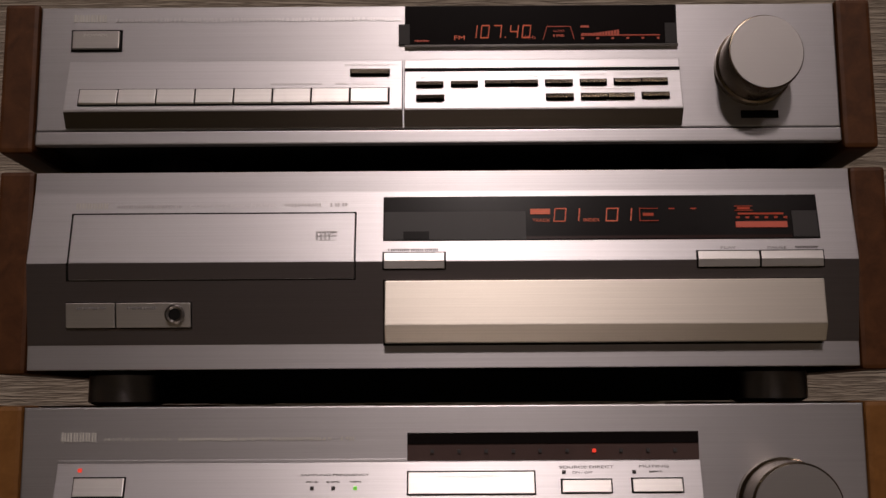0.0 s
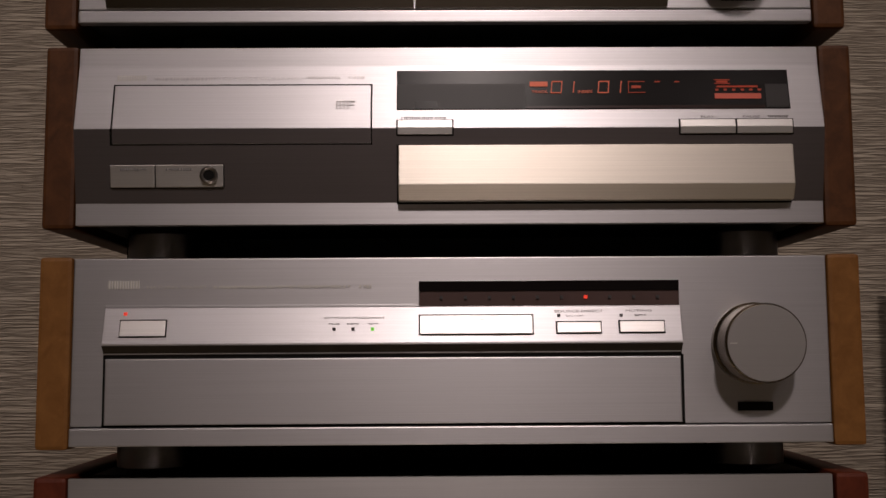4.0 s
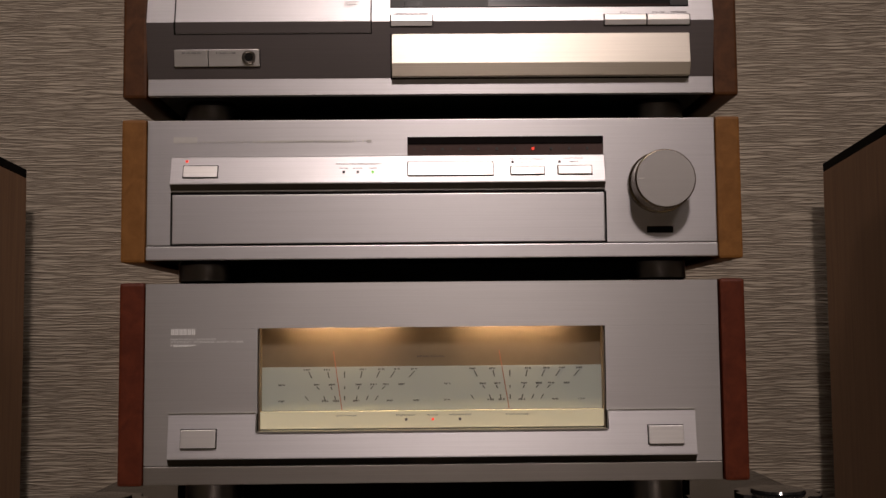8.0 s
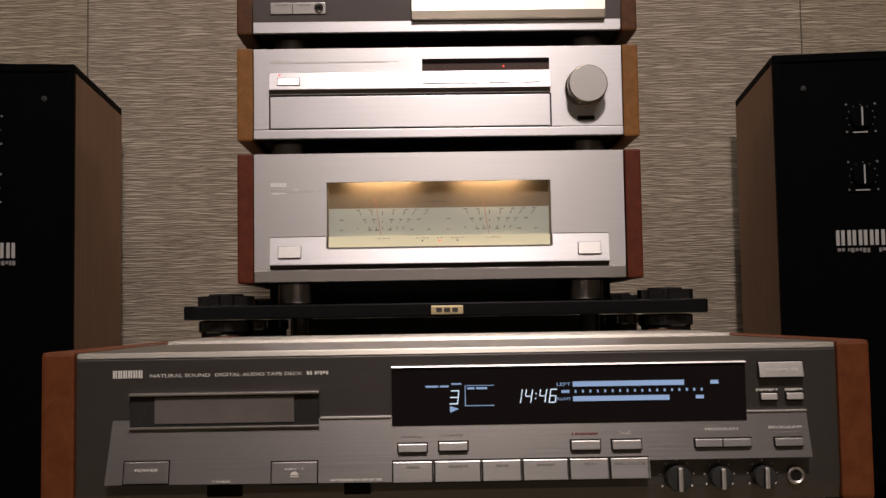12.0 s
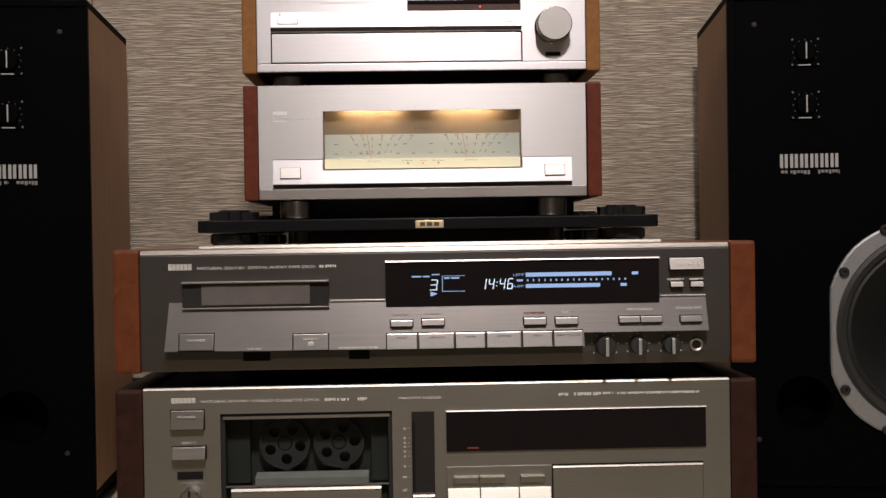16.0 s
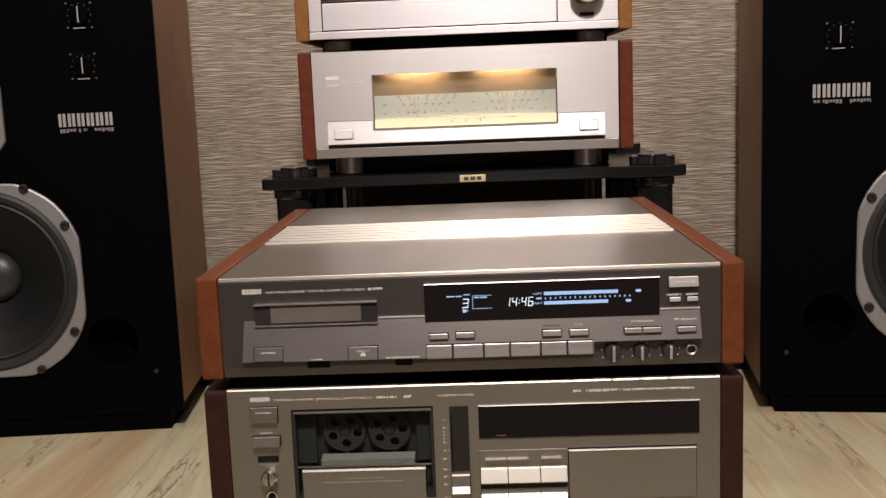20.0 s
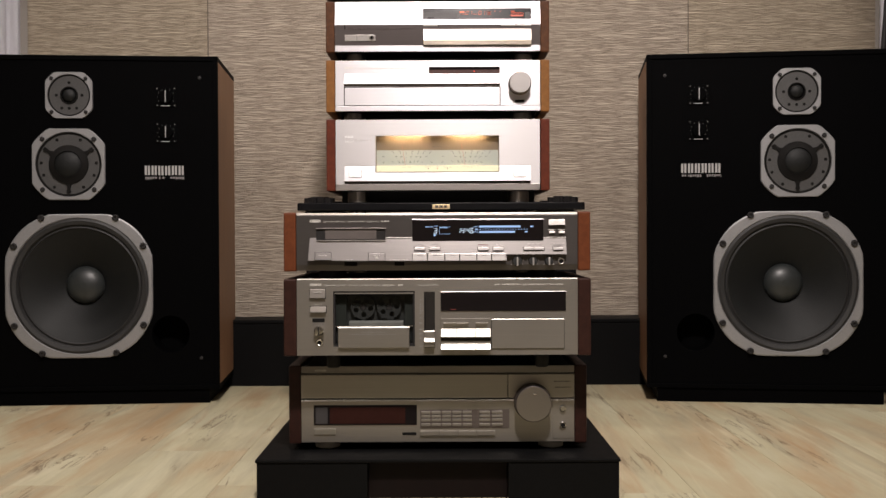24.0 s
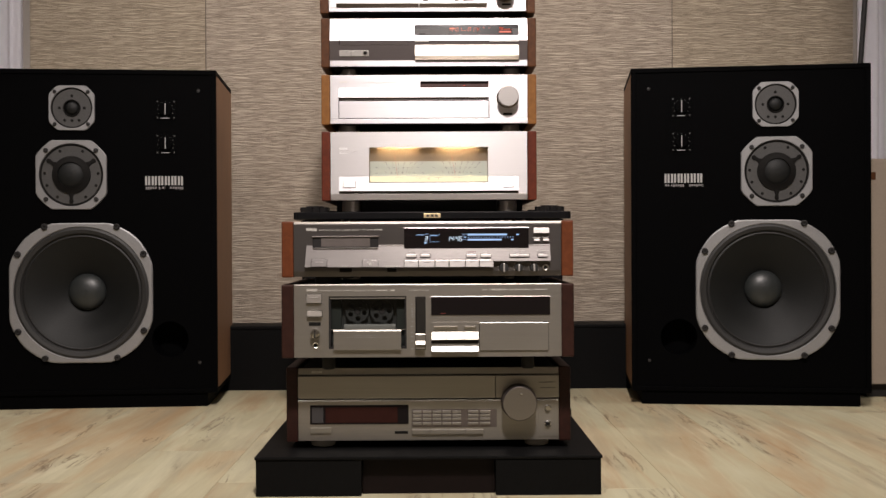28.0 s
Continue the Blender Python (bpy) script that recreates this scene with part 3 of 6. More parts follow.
curtain(-2.1, -1.165, 0.69, "white curtain hanging in soft folds beside the papered wall")
curtain(1.212, 1.95, 0.68, "white curtain hanging in narrow folds near the corner")

# dark slanting pole in front of the right curtain
pole = thing("pole", "thin black pole leaning against the white curtain", "pole", (0, 0, 0))
bm = bmesh.new()
grow_lathe(bm, ((0.006, 0), (0.007, 0.01), (0.007, 1.9), (0.004, 1.91)), (0, 0, 0), "z", 12)
bmesh.ops.transform(bm, verts=bm.verts, matrix=pose(1.13, 0.60, 0.0, 0, 4.2, 0))
part("shaft", bm, CHASSIS, pole)

# beige board-sided cabinet behind the right loudspeaker
cab = thing("side_cabinet", "beige board cabinet with a small dark label beside the loudspeaker", "cabinet", (1.115, 0.40, 0))
bm = bmesh.new()
grow_box(bm, 0, 0.42, 0, 0.24, 0.035, 0.62, 0.004)
part("body", bm, CARTON, cab)
bm = bmesh.new()
grow_box(bm, 0.02, 0.40, 0.02, 0.22, 0.0, 0.035, 0.002)
part("plinth", bm, CHASSIS, cab)
bm = bmesh.new()
grow_box(bm, 0.012, 0.038, -0.0012, 0.0008, 0.565, 0.585, 0)
part("label_plate", bm, WOOD_DARK, cab, "small dark brown label")

# low black bench along the wall
bench = thing("low_bench", "long low matt black bench along the wall", "bench", (0, 0.605, 0))
bm = bmesh.new()
grow_box(bm, -0.80, 0.80, 0, 0.12, 0.0, 0.169, 0.002)
part("body", bm, BASE_BLACK, bench)
bm = bmesh.new()
grow_box(bm, -0.803, 0.803, -0.003, 0.123, 0.1693, 0.179, 0.002)
part("top_board", bm, BASE_BLACK, bench)

# black stand under the front stack
stand = thing("component_stand", "low wide black board stand under the front stack", "stand", (0, 0, 0))
# The middle piece is added; the opening's shade is its near-black red.
for nm, x0, x1, y0, y1, z0, z1 in (("top_board", -0.280, 0.280, -0.620, -0.145, 0.0590, 0.0640), ("side_board", -0.278, -0.108, -0.618, -0.15, 0.0, 0.0588),
                                    ("side_board", 0.108, 0.278, -0.618, -0.15, 0.0, 0.0588), ("middle_board", -0.1078, 0.1078, -0.601, -0.586, 0.0, 0.0588)):
    bm = bmesh.new()
    grow_box(bm, x0, x1, y0, y1, z0, z1, 0.0015)
    part(nm, bm, RECESS if nm == "middle_board" else BASE_BLACK, stand)


# ---- rear rack ----
rack_thing = thing("equipment_rack", "glossy black acrylic rack with round corner posts and a brass badge", "rack", (0.006, 0.002, 0))
rack = Unit(rack_thing, 0.0)


def round_plate(x0, x1, y0, y1, z0, z1, r):
    bm = bmesh.new()
    pts = []
    for cx, cy, a0 in ((x1 - r, y1 - r, 0), (x0 + r, y1 - r, 90), (x0 + r, y0 + r, 180), (x1 - r, y0 + r, 270)):
        for k in range(7):
            a = radians(a0 + k * 15)
            pts.append((cx + r * math.cos(a), cy + r * math.sin(a)))
    lo = [bm.verts.new((x, y, z0)) for x, y in pts]
    hi = [bm.verts.new((x, y, z1)) for x, y in pts]
    n = len(pts)
    fs = [bm.faces.new(hi), bm.faces.new(lo[::-1])] + [bm.faces.new((lo[i], lo[(i + 1) % n], hi[(i + 1) % n], hi[i])) for i in range(n)]
    bmesh.ops.recalc_face_normals(bm, faces=fs)
    bmesh.ops.bevel(bm, geom=list(set(fs[0].edges) | set(fs[1].edges)), offset=0.002, segments=2, affect="EDGES", profile=0.6)
    return bm


rack.add("shelf", round_plate(-0.306, 0.306, -0.006, 0.415, 0.4595, 0.4758, 0.016), GLOSS_BLACK)
rack.add("shelf", round_plate(-0.306, 0.306, -0.006, 0.415, 0.235, 0.251, 0.016), GLOSS_BLACK)
rack.add("shelf", round_plate(-0.306, 0.306, -0.006, 0.415, 0.022, 0.038, 0.016), GLOSS_BLACK)
for x in (-0.262, 0.262):
    for y in (0.036, 0.352):
        post = rack.lathe("post", ((0.027, 0.0), (0.029, 0.003), (0.029, 0.4575), (0.027, 0.459)), (x, y, 0.0), GLOSS_BLACK, axis="z")
        rack.lathe("collar", ((0.030, 0.0), (0.032, 0.002), (0.032, 0.013), (0.030, 0.0145)), (x, y, 0.4440), NUT_BLACK, post, axis="z")
        bm = bmesh.new()
        n = 48
        ring = [(0.031 + 0.0022 * (1 if math.sin(8 * 2 * math.pi * i / n) > -0.35 else -1), 2 * math.pi * i / n) for i in range(n)]
        lo = [bm.verts.new((x + r * math.cos(a), y + r * math.sin(a), 0.4763)) for r, a in ring]
        hi = [bm.verts.new((x + r * math.cos(a), y + r * math.sin(a), 0.4873)) for r, a in ring]
        fs = [bm.faces.new(hi), bm.faces.new(lo[::-1])] + [bm.faces.new((lo[i], lo[(i + 1) % n], hi[(i + 1) % n], hi[i])) for i in range(n)]
        bmesh.ops.recalc_face_normals(bm, faces=fs)
        nut = rack.add("corner_nut", bm, NUT_BLACK)
        rack.lathe("nut_disc", ((0.020, 0.0), (0.021, 0.0005), (0.020, 0.0025), (0.004, 0.003)), (x, y, 0.4873), NUT_BLACK, nut, axis="z")
for x in (-0.175, 0.175):
    rack.lathe("support_rod", ((0.011, 0.0), (0.012, 0.001), (0.012, 0.211), (0.011, 0.2125)), (x, 0.06, 0.2512), UNDERSIDE, axis="z")
# Black sheet added to hide the wall and darken the space under the shelf.
rack.box("back_panel", -0.232, 0.232, 0.392, 0.404, 0.0385, 0.459, CHASSIS, None, 0.001, "added dull black sheet that darkens the space under the top shelf")
rack.box("cross_brace", -0.2, 0.2, 0.16, 0.2, 0.4355, 0.459, CHASSIS)
bd = rack.box("badge", -0.0185, 0.0185, -0.0078, -0.0055, 0.4620, 0.4720, BADGE, bev=0.0008, label="small brass badge with dark plain marks")
bm = bmesh.new()
for x0, x1 in ((-0.0125, -0.006), (-0.0035, 0.0035), (0.006, 0.0125)):
    grow_bar(bm, x0, x1, 0.4645, 0.4695, -0.0081)
rack.add("badge_mark", bm, PRINT_DARK, bd)


# ---- tuner ----
T0, T1 = 0.9240, 0.9995
ob = thing("tuner", "brushed silver radio tuner with red display on a cd player", "tuner", (-0.002, 0.005, 0.9026))
u = Unit(ob, 0.9105, 1.0265)
u.box("chassis", -0.213, 0.213, 0.0065, 0.44, T0 + 0.002, T1 - 0.001, CHASSIS)
panel = u.plate("front_panel", [(-0.2170, 0.9318), (0.2170, 0.9318), (0.2170, T1), (-0.2170, T1)], 0.0, 0.006, SILVER, bev=0.0008)
u.box("base_strip", -0.2170, 0.2170, -0.0005, 0.006, T0, 0.9312, SILVER, bev=0.0008)
u.cheeks(T0 - 0.004, T1 + 0.002, 0.43, WOOD_DARK)
u.mark(-0.1993, -0.1807, 0.9912, 0.9952, -0.0002, PRINT_LIGHT, panel)
u.bars("model_print", [(-0.176, -0.02, 0.9910, 0.9930)], -0.0002, PRINT_FAINT, panel)
u.box("button_well", -0.1998, -0.1720, -0.0006, 0.0012, 0.9748, 0.9868, GAP, panel, 0)
b = u.box("power_button", -0.1988, -0.1732, -0.0022, 0.001, 0.9758, 0.9858, TITAN_LIGHT)
u.words("button_print", "POWER", -0.1925, -0.1795, 0.9826, 0.9840, -0.0022, PRINT_LIGHT, b)
face = slope(0.969, -0.001, 0.9412, -0.0078)
wedge = [(0.0005, 0.969), (-0.001, 0.969), (-0.0078, 0.9412), (-0.0078, 0.9402), (-0.0022, 0.9325), (0.0005, 0.9325)]
left = u.prism("preset_panel", -0.200, -0.0190, wedge, SILVER)
right = u.prism("control_panel", -0.0180, 0.1310, wedge, SILVER)
# Thin dark strips paint the shade below both sloping panels.
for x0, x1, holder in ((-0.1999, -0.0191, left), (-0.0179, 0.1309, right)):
    u.prism("underside", x0, x1, [(-0.0076, 0.9399), (-0.0021, 0.9323), (-0.0015, 0.9328), (-0.0068, 0.9404)], UNDERSIDE, holder, 0, "dark strip with the underside's shade put into its colour")
u.prism("panel_groove", -0.0178, 0.1308, [(face(0.9640) - 0.0004, 0.9640), (face(0.9622) - 0.0004, 0.9622), (face(0.9622) + 0.001, 0.9622), (face(0.9640) + 0.001, 0.9640)], GAP, right, 0)
u.prism("key_well", -0.1925, -0.0258, [(face(0.9527) - 0.0005, 0.9527), (face(0.9430) - 0.0005, 0.9430), (face(0.9430) + 0.001, 0.9430), (face(0.9527) + 0.001, 0.9527)], GAP, left, 0)
for i in range(8):
    x0 = -0.1920 + i * 0.02072
    u.prism("preset_key", x0 + 0.0003, x0 + 0.0203, [(face(0.9522) - 0.0016, 0.9522), (face(0.9445) - 0.0018, 0.9445), (face(0.9437) - 0.0012, 0.9437), (face(0.9437), 0.9437), (face(0.9522), 0.9522)], SILVER_KEY, None, 0.0003)
u.bars("key_print", [(-0.090, -0.062, 0.9545, 0.9557), (-0.055, -0.048, 0.9545, 0.9557), (-0.046, -0.034, 0.9545, 0.9557)], face, PRINT_FAINT, left)
u.bars("shift_print", [(-0.0505, -0.0235, 0.9655, 0.9668)], face, PRINT_FAINT, left)


# The keys' dark default metal stands in for shade on their fronts.
def small_key(x0, x1, z0, z1, mat=KNOB_SIDE, f=face, parent=None):
    u.prism("key_well", x0 - 0.0004, x1 + 0.0004, [(f(z1) - 0.0005, z1 + 0.0004), (f(z0) - 0.0005, z0 - 0.0011), (f(z0) + 0.001, z0 - 0.0011), (f(z1) + 0.001, z1 + 0.0004)], GAP, parent, 0)
    u.prism("small_key", x0, x1, [(f(z1) - 0.0012, z1), (f(z0) - 0.0030, z0), (f(z0), z0), (f(z1), z1)], mat, parent, 0.0003)


small_key(-0.0470, -0.0262, 0.9605, 0.9634, parent=left)
for x0, x1, z0, z1 in ((-0.0113, 0.0027, 0.9535, 0.9558), (0.0073, 0.0213, 0.9537, 0.9560), (0.0256, 0.0394, 0.9540, 0.9563), (0.0399, 0.0537, 0.9541, 0.9564),
                       (0.0580, 0.0723, 0.9541, 0.9565), (0.0767, 0.0906, 0.9543, 0.9567), (0.0950, 0.1090, 0.9545, 0.9570), (0.1095, 0.1234, 0.9546, 0.9572),
                       (-0.0113, 0.0032, 0.9456, 0.9480), (0.0581, 0.0724, 0.9458, 0.9483), (0.0768, 0.0905, 0.9459, 0.9485), (0.0910, 0.1050, 0.9459, 0.9485), (0.1094, 0.1237, 0.9463, 0.9489)):
    small_key(x0, x1, z0, z1, parent=right)
u.bars("control_print", [(-0.009, 0.001, 0.9580, 0.9590), (0.0095, 0.019, 0.9582, 0.9592), (0.026, 0.054, 0.9586, 0.9597), (0.060, 0.071, 0.9588, 0.9598), (0.077, 0.091, 0.9592, 0.9602),
                         (0.095, 0.123, 0.9594, 0.9606), (-0.011, 0.003, 0.9502, 0.9511), (0.058, 0.071, 0.9506, 0.9516), (0.077, 0.105, 0.9508, 0.9518)], face, PRINT_FAINT, right)
win = u.box("display_window", -0.0178, 0.1305, -0.0012, 0.004, 0.9770, 0.9988, SMOKED, bev=0.0003, label="black display window with red figures")
u.box("window_edge", -0.0180, 0.1307, -0.0024, 0.002, 0.9757, 0.9769, CHROME, win, 0.0003)
for x0 in (-0.0212, 0.1240):
    u.box("window_end", x0, x0 + 0.006, -0.0016, 0.0, 0.9775, 0.9885, GREY_WINDOW, win, 0)
Y = -0.0014
u.digits("frequency_figures", "107.40", 0.0165, 0.9806, 0.0046, 0.0072, Y, GLOW_RED, win)
u.words("band_letters", "FM", 0.0090, 0.0148, 0.9798, 0.9820, Y, GLOW_RED, win)
u.words("unit_letters", "MHz", 0.0475, 0.0535, 0.9800, 0.9818, Y, GLOW_RED_DIM, win)
bm = bmesh.new()
for x0, x1, z0, z1, ln in ((0.0575, 0.0578, 0.980, 0.987, 0.002), (0.0742, 0.0745, 0.980, 0.987, -0.002), (0.0597, 0.0722, 0.9867, 0.987, 0)):
    grow_bar(bm, x0, x1, z0, z1, Y, lean=ln)
for i in range(13):
    grow_bar(bm, 0.0785 + i * 0.0016, 0.0797 + i * 0.0016, 0.9822, 0.9830 + max(0, i - 4) * 0.00022, Y)
grow_bar(bm, 0.0780, 0.1210, 0.9816, 0.9821, Y)
for i in range(6):
    grow_bar(bm, 0.0783 + i * 0.0082, 0.0797 + i * 0.0082, 0.9798, 0.9807, Y)
grow_bar(bm, 0.078, 0.0825, 0.9862, 0.9872, Y)
u.add("level_scale", bm, GLOW_RED_DIM, win)
u.words("mode_letters", "AUTO", 0.0630, 0.0690, 0.9836, 0.9848, Y, GLOW_RED_DIM, win)
u.bars("mode_print", [(0.0630, 0.0690, 0.9812, 0.9824), (-0.0125, -0.0045, 0.9788, 0.9797)], Y, GLOW_RED_DIM, win)
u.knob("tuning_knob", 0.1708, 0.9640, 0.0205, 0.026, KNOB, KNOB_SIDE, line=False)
u.box("knob_slot", 0.1635, 0.1835, -0.0008, 0.001, 0.9365, 0.9405, GAP, panel, 0)
# Added black block closes and darkens the gap; likewise on three units below.
u.box("base_pan", -0.2120, 0.2120, 0.085, 0.42, 0.9115, T0 + 0.0015, CHASSIS, None, 0.001, "added black block that keeps the gap below dark")
u.feet(((-0.15, 0.05), (0.15, 0.05), (-0.15, 0.38), (0.15, 0.38)), 0.9105, T0 + 0.002, 0.018, CHASSIS)

# ---- cd player ----
C0, C1 = 0.8022, 0.9088
ob = thing("cd_player", "brushed silver cd player with smoked display and wooden cheeks", "cd player", (0, 0.005, 0.7778))
u = Unit(ob, 0.7835, 0.985)
NOSE = -0.0078
up = slope(0.8972, -0.0008, 0.8583, NOSE)
down = slope(0.8583, NOSE, 0.8150, -0.0005)
u.box("chassis", -0.213, 0.213, 0.0065, 0.515, C0 + 0.002, C1 - 0.001, CHASSIS)
panel = u.prism("front_panel", -0.2172, 0.2172, [(0.006, C1), (0.0, C1), (-0.0008, 0.8972), (NOSE, 0.8583), (-0.0005, 0.8150), (-0.0002, C0), (0.006, C0)], SILVER, bev=0.0004)
u.cheeks(C0 - 0.002, C1 + 0.001, 0.50, WOOD_DARK)


def on(f, x0, x1, z0, z1, out, name, mat, parent=None, bev=0.0003):
    """A flat piece lying on a sloping face."""
    return u.prism(name, x0, x1, [(f(z1) - out, z1), (f(z0) - out, z0), (f(z0) + 0.002, z0), (f(z1) + 0.002, z1)], mat, parent, bev)


# Thin overlay, darker than the panel, across the down-turned lower facet.
on(down, -0.2171, 0.2171, 0.8152, 0.8580, 0.00015, "lower_band", DARKER_METAL, panel, 0)["label"] = "darker lower band"
on(up, -0.1960, -0.0453, 0.8583, 0.8858, 0.0003, "tray_gap", GAP, panel, 0)
on(down, -0.1965, -0.0453, 0.8487, 0.8583, 0.0003, "tray_gap", GAP, panel, 0)
tray = u.prism("disc_tray", -0.1950, -0.0460, [(up(0.8850) - 0.0008, 0.8850), (NOSE - 0.0008, 0.8583), (down(0.8493) - 0.0008, 0.8493), (down(0.8493) + 0.003, 0.8493), (up(0.8850) + 0.003, 0.8850)], SILVER, bev=0.0004)
on(down, -0.1949, -0.0461, 0.8495, 0.8580, 0.0010, "tray_lip", DARKER_METAL, tray, 0)
bm = bmesh.new()
yy = up(0.872) - 0.0009
for i in range(4):
    grow_bar(bm, -0.0665 + i * 0.0022, -0.0653 + i * 0.0022, 0.8700, 0.8745, yy)
for z in (0.8697, 0.8722, 0.8745):
    grow_bar(bm, -0.0665, -0.0555, z, z + 0.0004, yy)
u.add("tray_emblem", bm, PRINT_FAINT, tray)
u.mark(-0.1945, -0.1770, 0.8880, 0.8915, up, PRINT_LIGHT, panel)
u.words("name_print", "COMPACT DISC PLAYER", -0.1340, -0.0875, 0.8887, 0.8906, up, PRINT_FAINT, panel)
u.bars("model_print", [(-0.1725, -0.138, 0.8884, 0.8902), (-0.0842, -0.064, 0.8888, 0.8907), (-0.0595, -0.0500, 0.8890, 0.8909)], up, PRINT_FAINT, panel)
win = on(up, -0.0312, 0.1984, 0.8694, 0.8942, 0.0004, "display_window", SMOKED, None)
win["label"] = "smoked display window with red figures"
on(up, -0.0305, 0.0440, 0.8698, 0.8855, 0.0007, "grey_field", GREY_WINDOW, win, 0)
on(up, 0.1845, 0.1976, 0.8705, 0.8850, 0.0007, "grey_field", GREY_WINDOW, win, 0)
on(up, -0.0205, -0.0070, 0.8700, 0.8745, 0.0010, "sensor_eye", SMOKED, win, 0)
disp = lambda z: up(z) - 0.0009
u.digits("track_figures", "01", 0.0585, 0.8795, 0.0064, 0.0076, disp, GLOW_RED, win, gap=1.12)
u.digits("index_figures", "01", 0.0860, 0.8795, 0.0064, 0.0076, disp, GLOW_RED, win, gap=1.12)
on(up, 0.0465, 0.0570, 0.8838, 0.8868, 0.0011, "disc_flag", GLOW_RED, win, 0)
u.words("track_letters", "TRACK", 0.0475, 0.0568, 0.8795, 0.8812, disp, GLOW_RED, win)
u.words("index_letters", "INDEX", 0.0745, 0.0830, 0.8795, 0.8812, disp, GLOW_RED, win)
bm = bmesh.new()
yd = disp(0.883)
for x0, x1, z0, z1 in ((0.1040, 0.1140, 0.8865, 0.8868), (0.1040, 0.1140, 0.8796, 0.8799), (0.1040, 0.1043, 0.8796, 0.8868), (0.1060, 0.1115, 0.8825, 0.8840), (0.1198, 0.1228, 0.8862, 0.8868),
                       (0.1312, 0.1342, 0.8862, 0.8868), (0.1545, 0.1640, 0.8875, 0.8878), (0.1545, 0.1640, 0.8851, 0.8854), (0.1560, 0.1625, 0.8859, 0.8870), (0.1560, 0.1800, 0.8829, 0.8838)):
    bm = bmesh.new()
    grow_bar(bm, x0, x1, z0, z1, disp(z0))
    u.add("status_sign", bm, GLOW_RED_DIM, win)
for i in range(6):
    bm = bmesh.new()
    grow_bar(bm, 0.1550 + i * 0.005, 0.1568 + i * 0.005, 0.8808, 0.8818, disp(0.881))
    u.add("scale_mark", bm, GLOW_RED_DIM, win)
on(up, 0.1545, 0.1815, 0.8757, 0.8790, 0.0011, "level_bar", GLOW_RED_DIM, win, 0)
on(up, 0.0440, 0.1835, 0.8700, 0.8716, 0.0008, "lower_glow", RED_WINDOW, win, 0)


def nose_key(name, x0, x1):
    u.prism("key_well", x0 - 0.0005, x1 + 0.0005, [(up(0.8633) - 0.0003, 0.8633), (NOSE - 0.0003, 0.8583), (down(0.8537) - 0.0003, 0.8537), (down(0.8537) + 0.002, 0.8537), (up(0.8633) + 0.002, 0.8633)], GAP, panel, 0)
    return u.prism(name, x0 + 0.0003, x1 - 0.0003, [(up(0.8627) - 0.0015, 0.8627), (NOSE - 0.0015, 0.8583), (down(0.8543) - 0.0015, 0.8543), (down(0.8543) + 0.002, 0.8543), (up(0.8627) + 0.002, 0.8627)], SILVER_KEY, None, 0.0003)


nose_key("open_key", -0.0309, 0.0013)
nose_key("play_key", 0.1329, 0.1654)
nose_key("pause_key", 0.1658, 0.1986)
u.words("play_print", "PLAY", 0.1455, 0.1535, 0.8640, 0.8653, up, PRINT_GREY, panel)
u.words("pause_print", "PAUSE", 0.1700, 0.1800, 0.8640, 0.8653, up, PRINT_GREY, panel)
u.bars("stop_print", [(0.1845, 0.1965, 0.8640, 0.8653), (-0.0285, -0.0020, 0.8638, 0.8651)], up, PRINT_GREY, panel)
on(down, -0.0312, 0.1986, 0.8140, 0.8485, 0.0003, "door_gap", GAP, panel, 0)
door = u.prism("control_door", -0.0302, 0.1980, [(down(0.8478) - 0.003, 0.8478), (-0.0112, 0.8240), (-0.0070, 0.8152), (down(0.8152) + 0.002, 0.8152), (down(0.8478) + 0.002, 0.8478)], SILVER_WARM, bev=0.0006)
door["label"] = "hinged silver control flap, closed"
for nm, x0, x1 in (("power_button", -0.1963, -0.1708), ("phones_plate", -0.1702, -0.1313)):
    on(down, x0 - 0.0004, x1 + 0.0004, 0.8238, 0.8378, 0.0003, "button_gap", GAP, panel, 0)
    k = on(down, x0, x1, 0.8243, 0.8372, 0.0020, nm, SILVER_KEY, None, 0.0004)
    u.bars("button_print", [(x0 + 0.006, x0 + 0.021, 0.8338, 0.8350)], down(0.8344) - 0.0021, PRINT_GREY, k)
jk = u.lathe("phone_socket", ((0.0052, 0.0), (0.0052, -0.0012), (0.0042, -0.0018), (0.0032, -0.0012), (0.003, 0.004)), (-0.1394, down(0.831) - 0.002, 0.8310), FOOT_METAL)
u.lathe("socket_hole", ((0.0032, 0.0), (0.0032, -0.0003), (0.0005, -0.0003)), (-0.1394, down(0.831) - 0.0026, 0.8310), GAP, jk)
u.box("base_pan", -0.2120, 0.2120, 0.085, 0.49, 0.7843, C0 + 0.0015, CHASSIS, None, 0.001, "added black block that keeps the gap below dark")
u.feet(((-0.177, 0.045), (0.182, 0.045), (-0.177, 0.44), (0.182, 0.44)), 0.7835, C0 + 0.002, 0.0215, FOOT_METAL)

# ---- preamplifier ----
P0, P1 = 0.6732, 0.7830
ob = thing("preamplifier", "brushed silver preamplifier with volume knob and oak cheeks", "amplifier", (0, 0.005, 0.6533))
u = Unit(ob, 0.6560, 0.9745)
u.box("chassis", -0.213, 0.213, 0.0065, 0.515, P0 + 0.002, P1 - 0.001, CHASSIS)
panel = u.plate("front_panel", [(-0.2174, 0.6845), (0.2174, 0.6845), (0.2174, P1), (-0.2174, P1)], 0.0, 0.006, SILVER, bev=0.0008)
u.box("base_strip", -0.2174, 0.2174, -0.0012, 0.006, P0, 0.6838, SILVER, bev=0.0008)
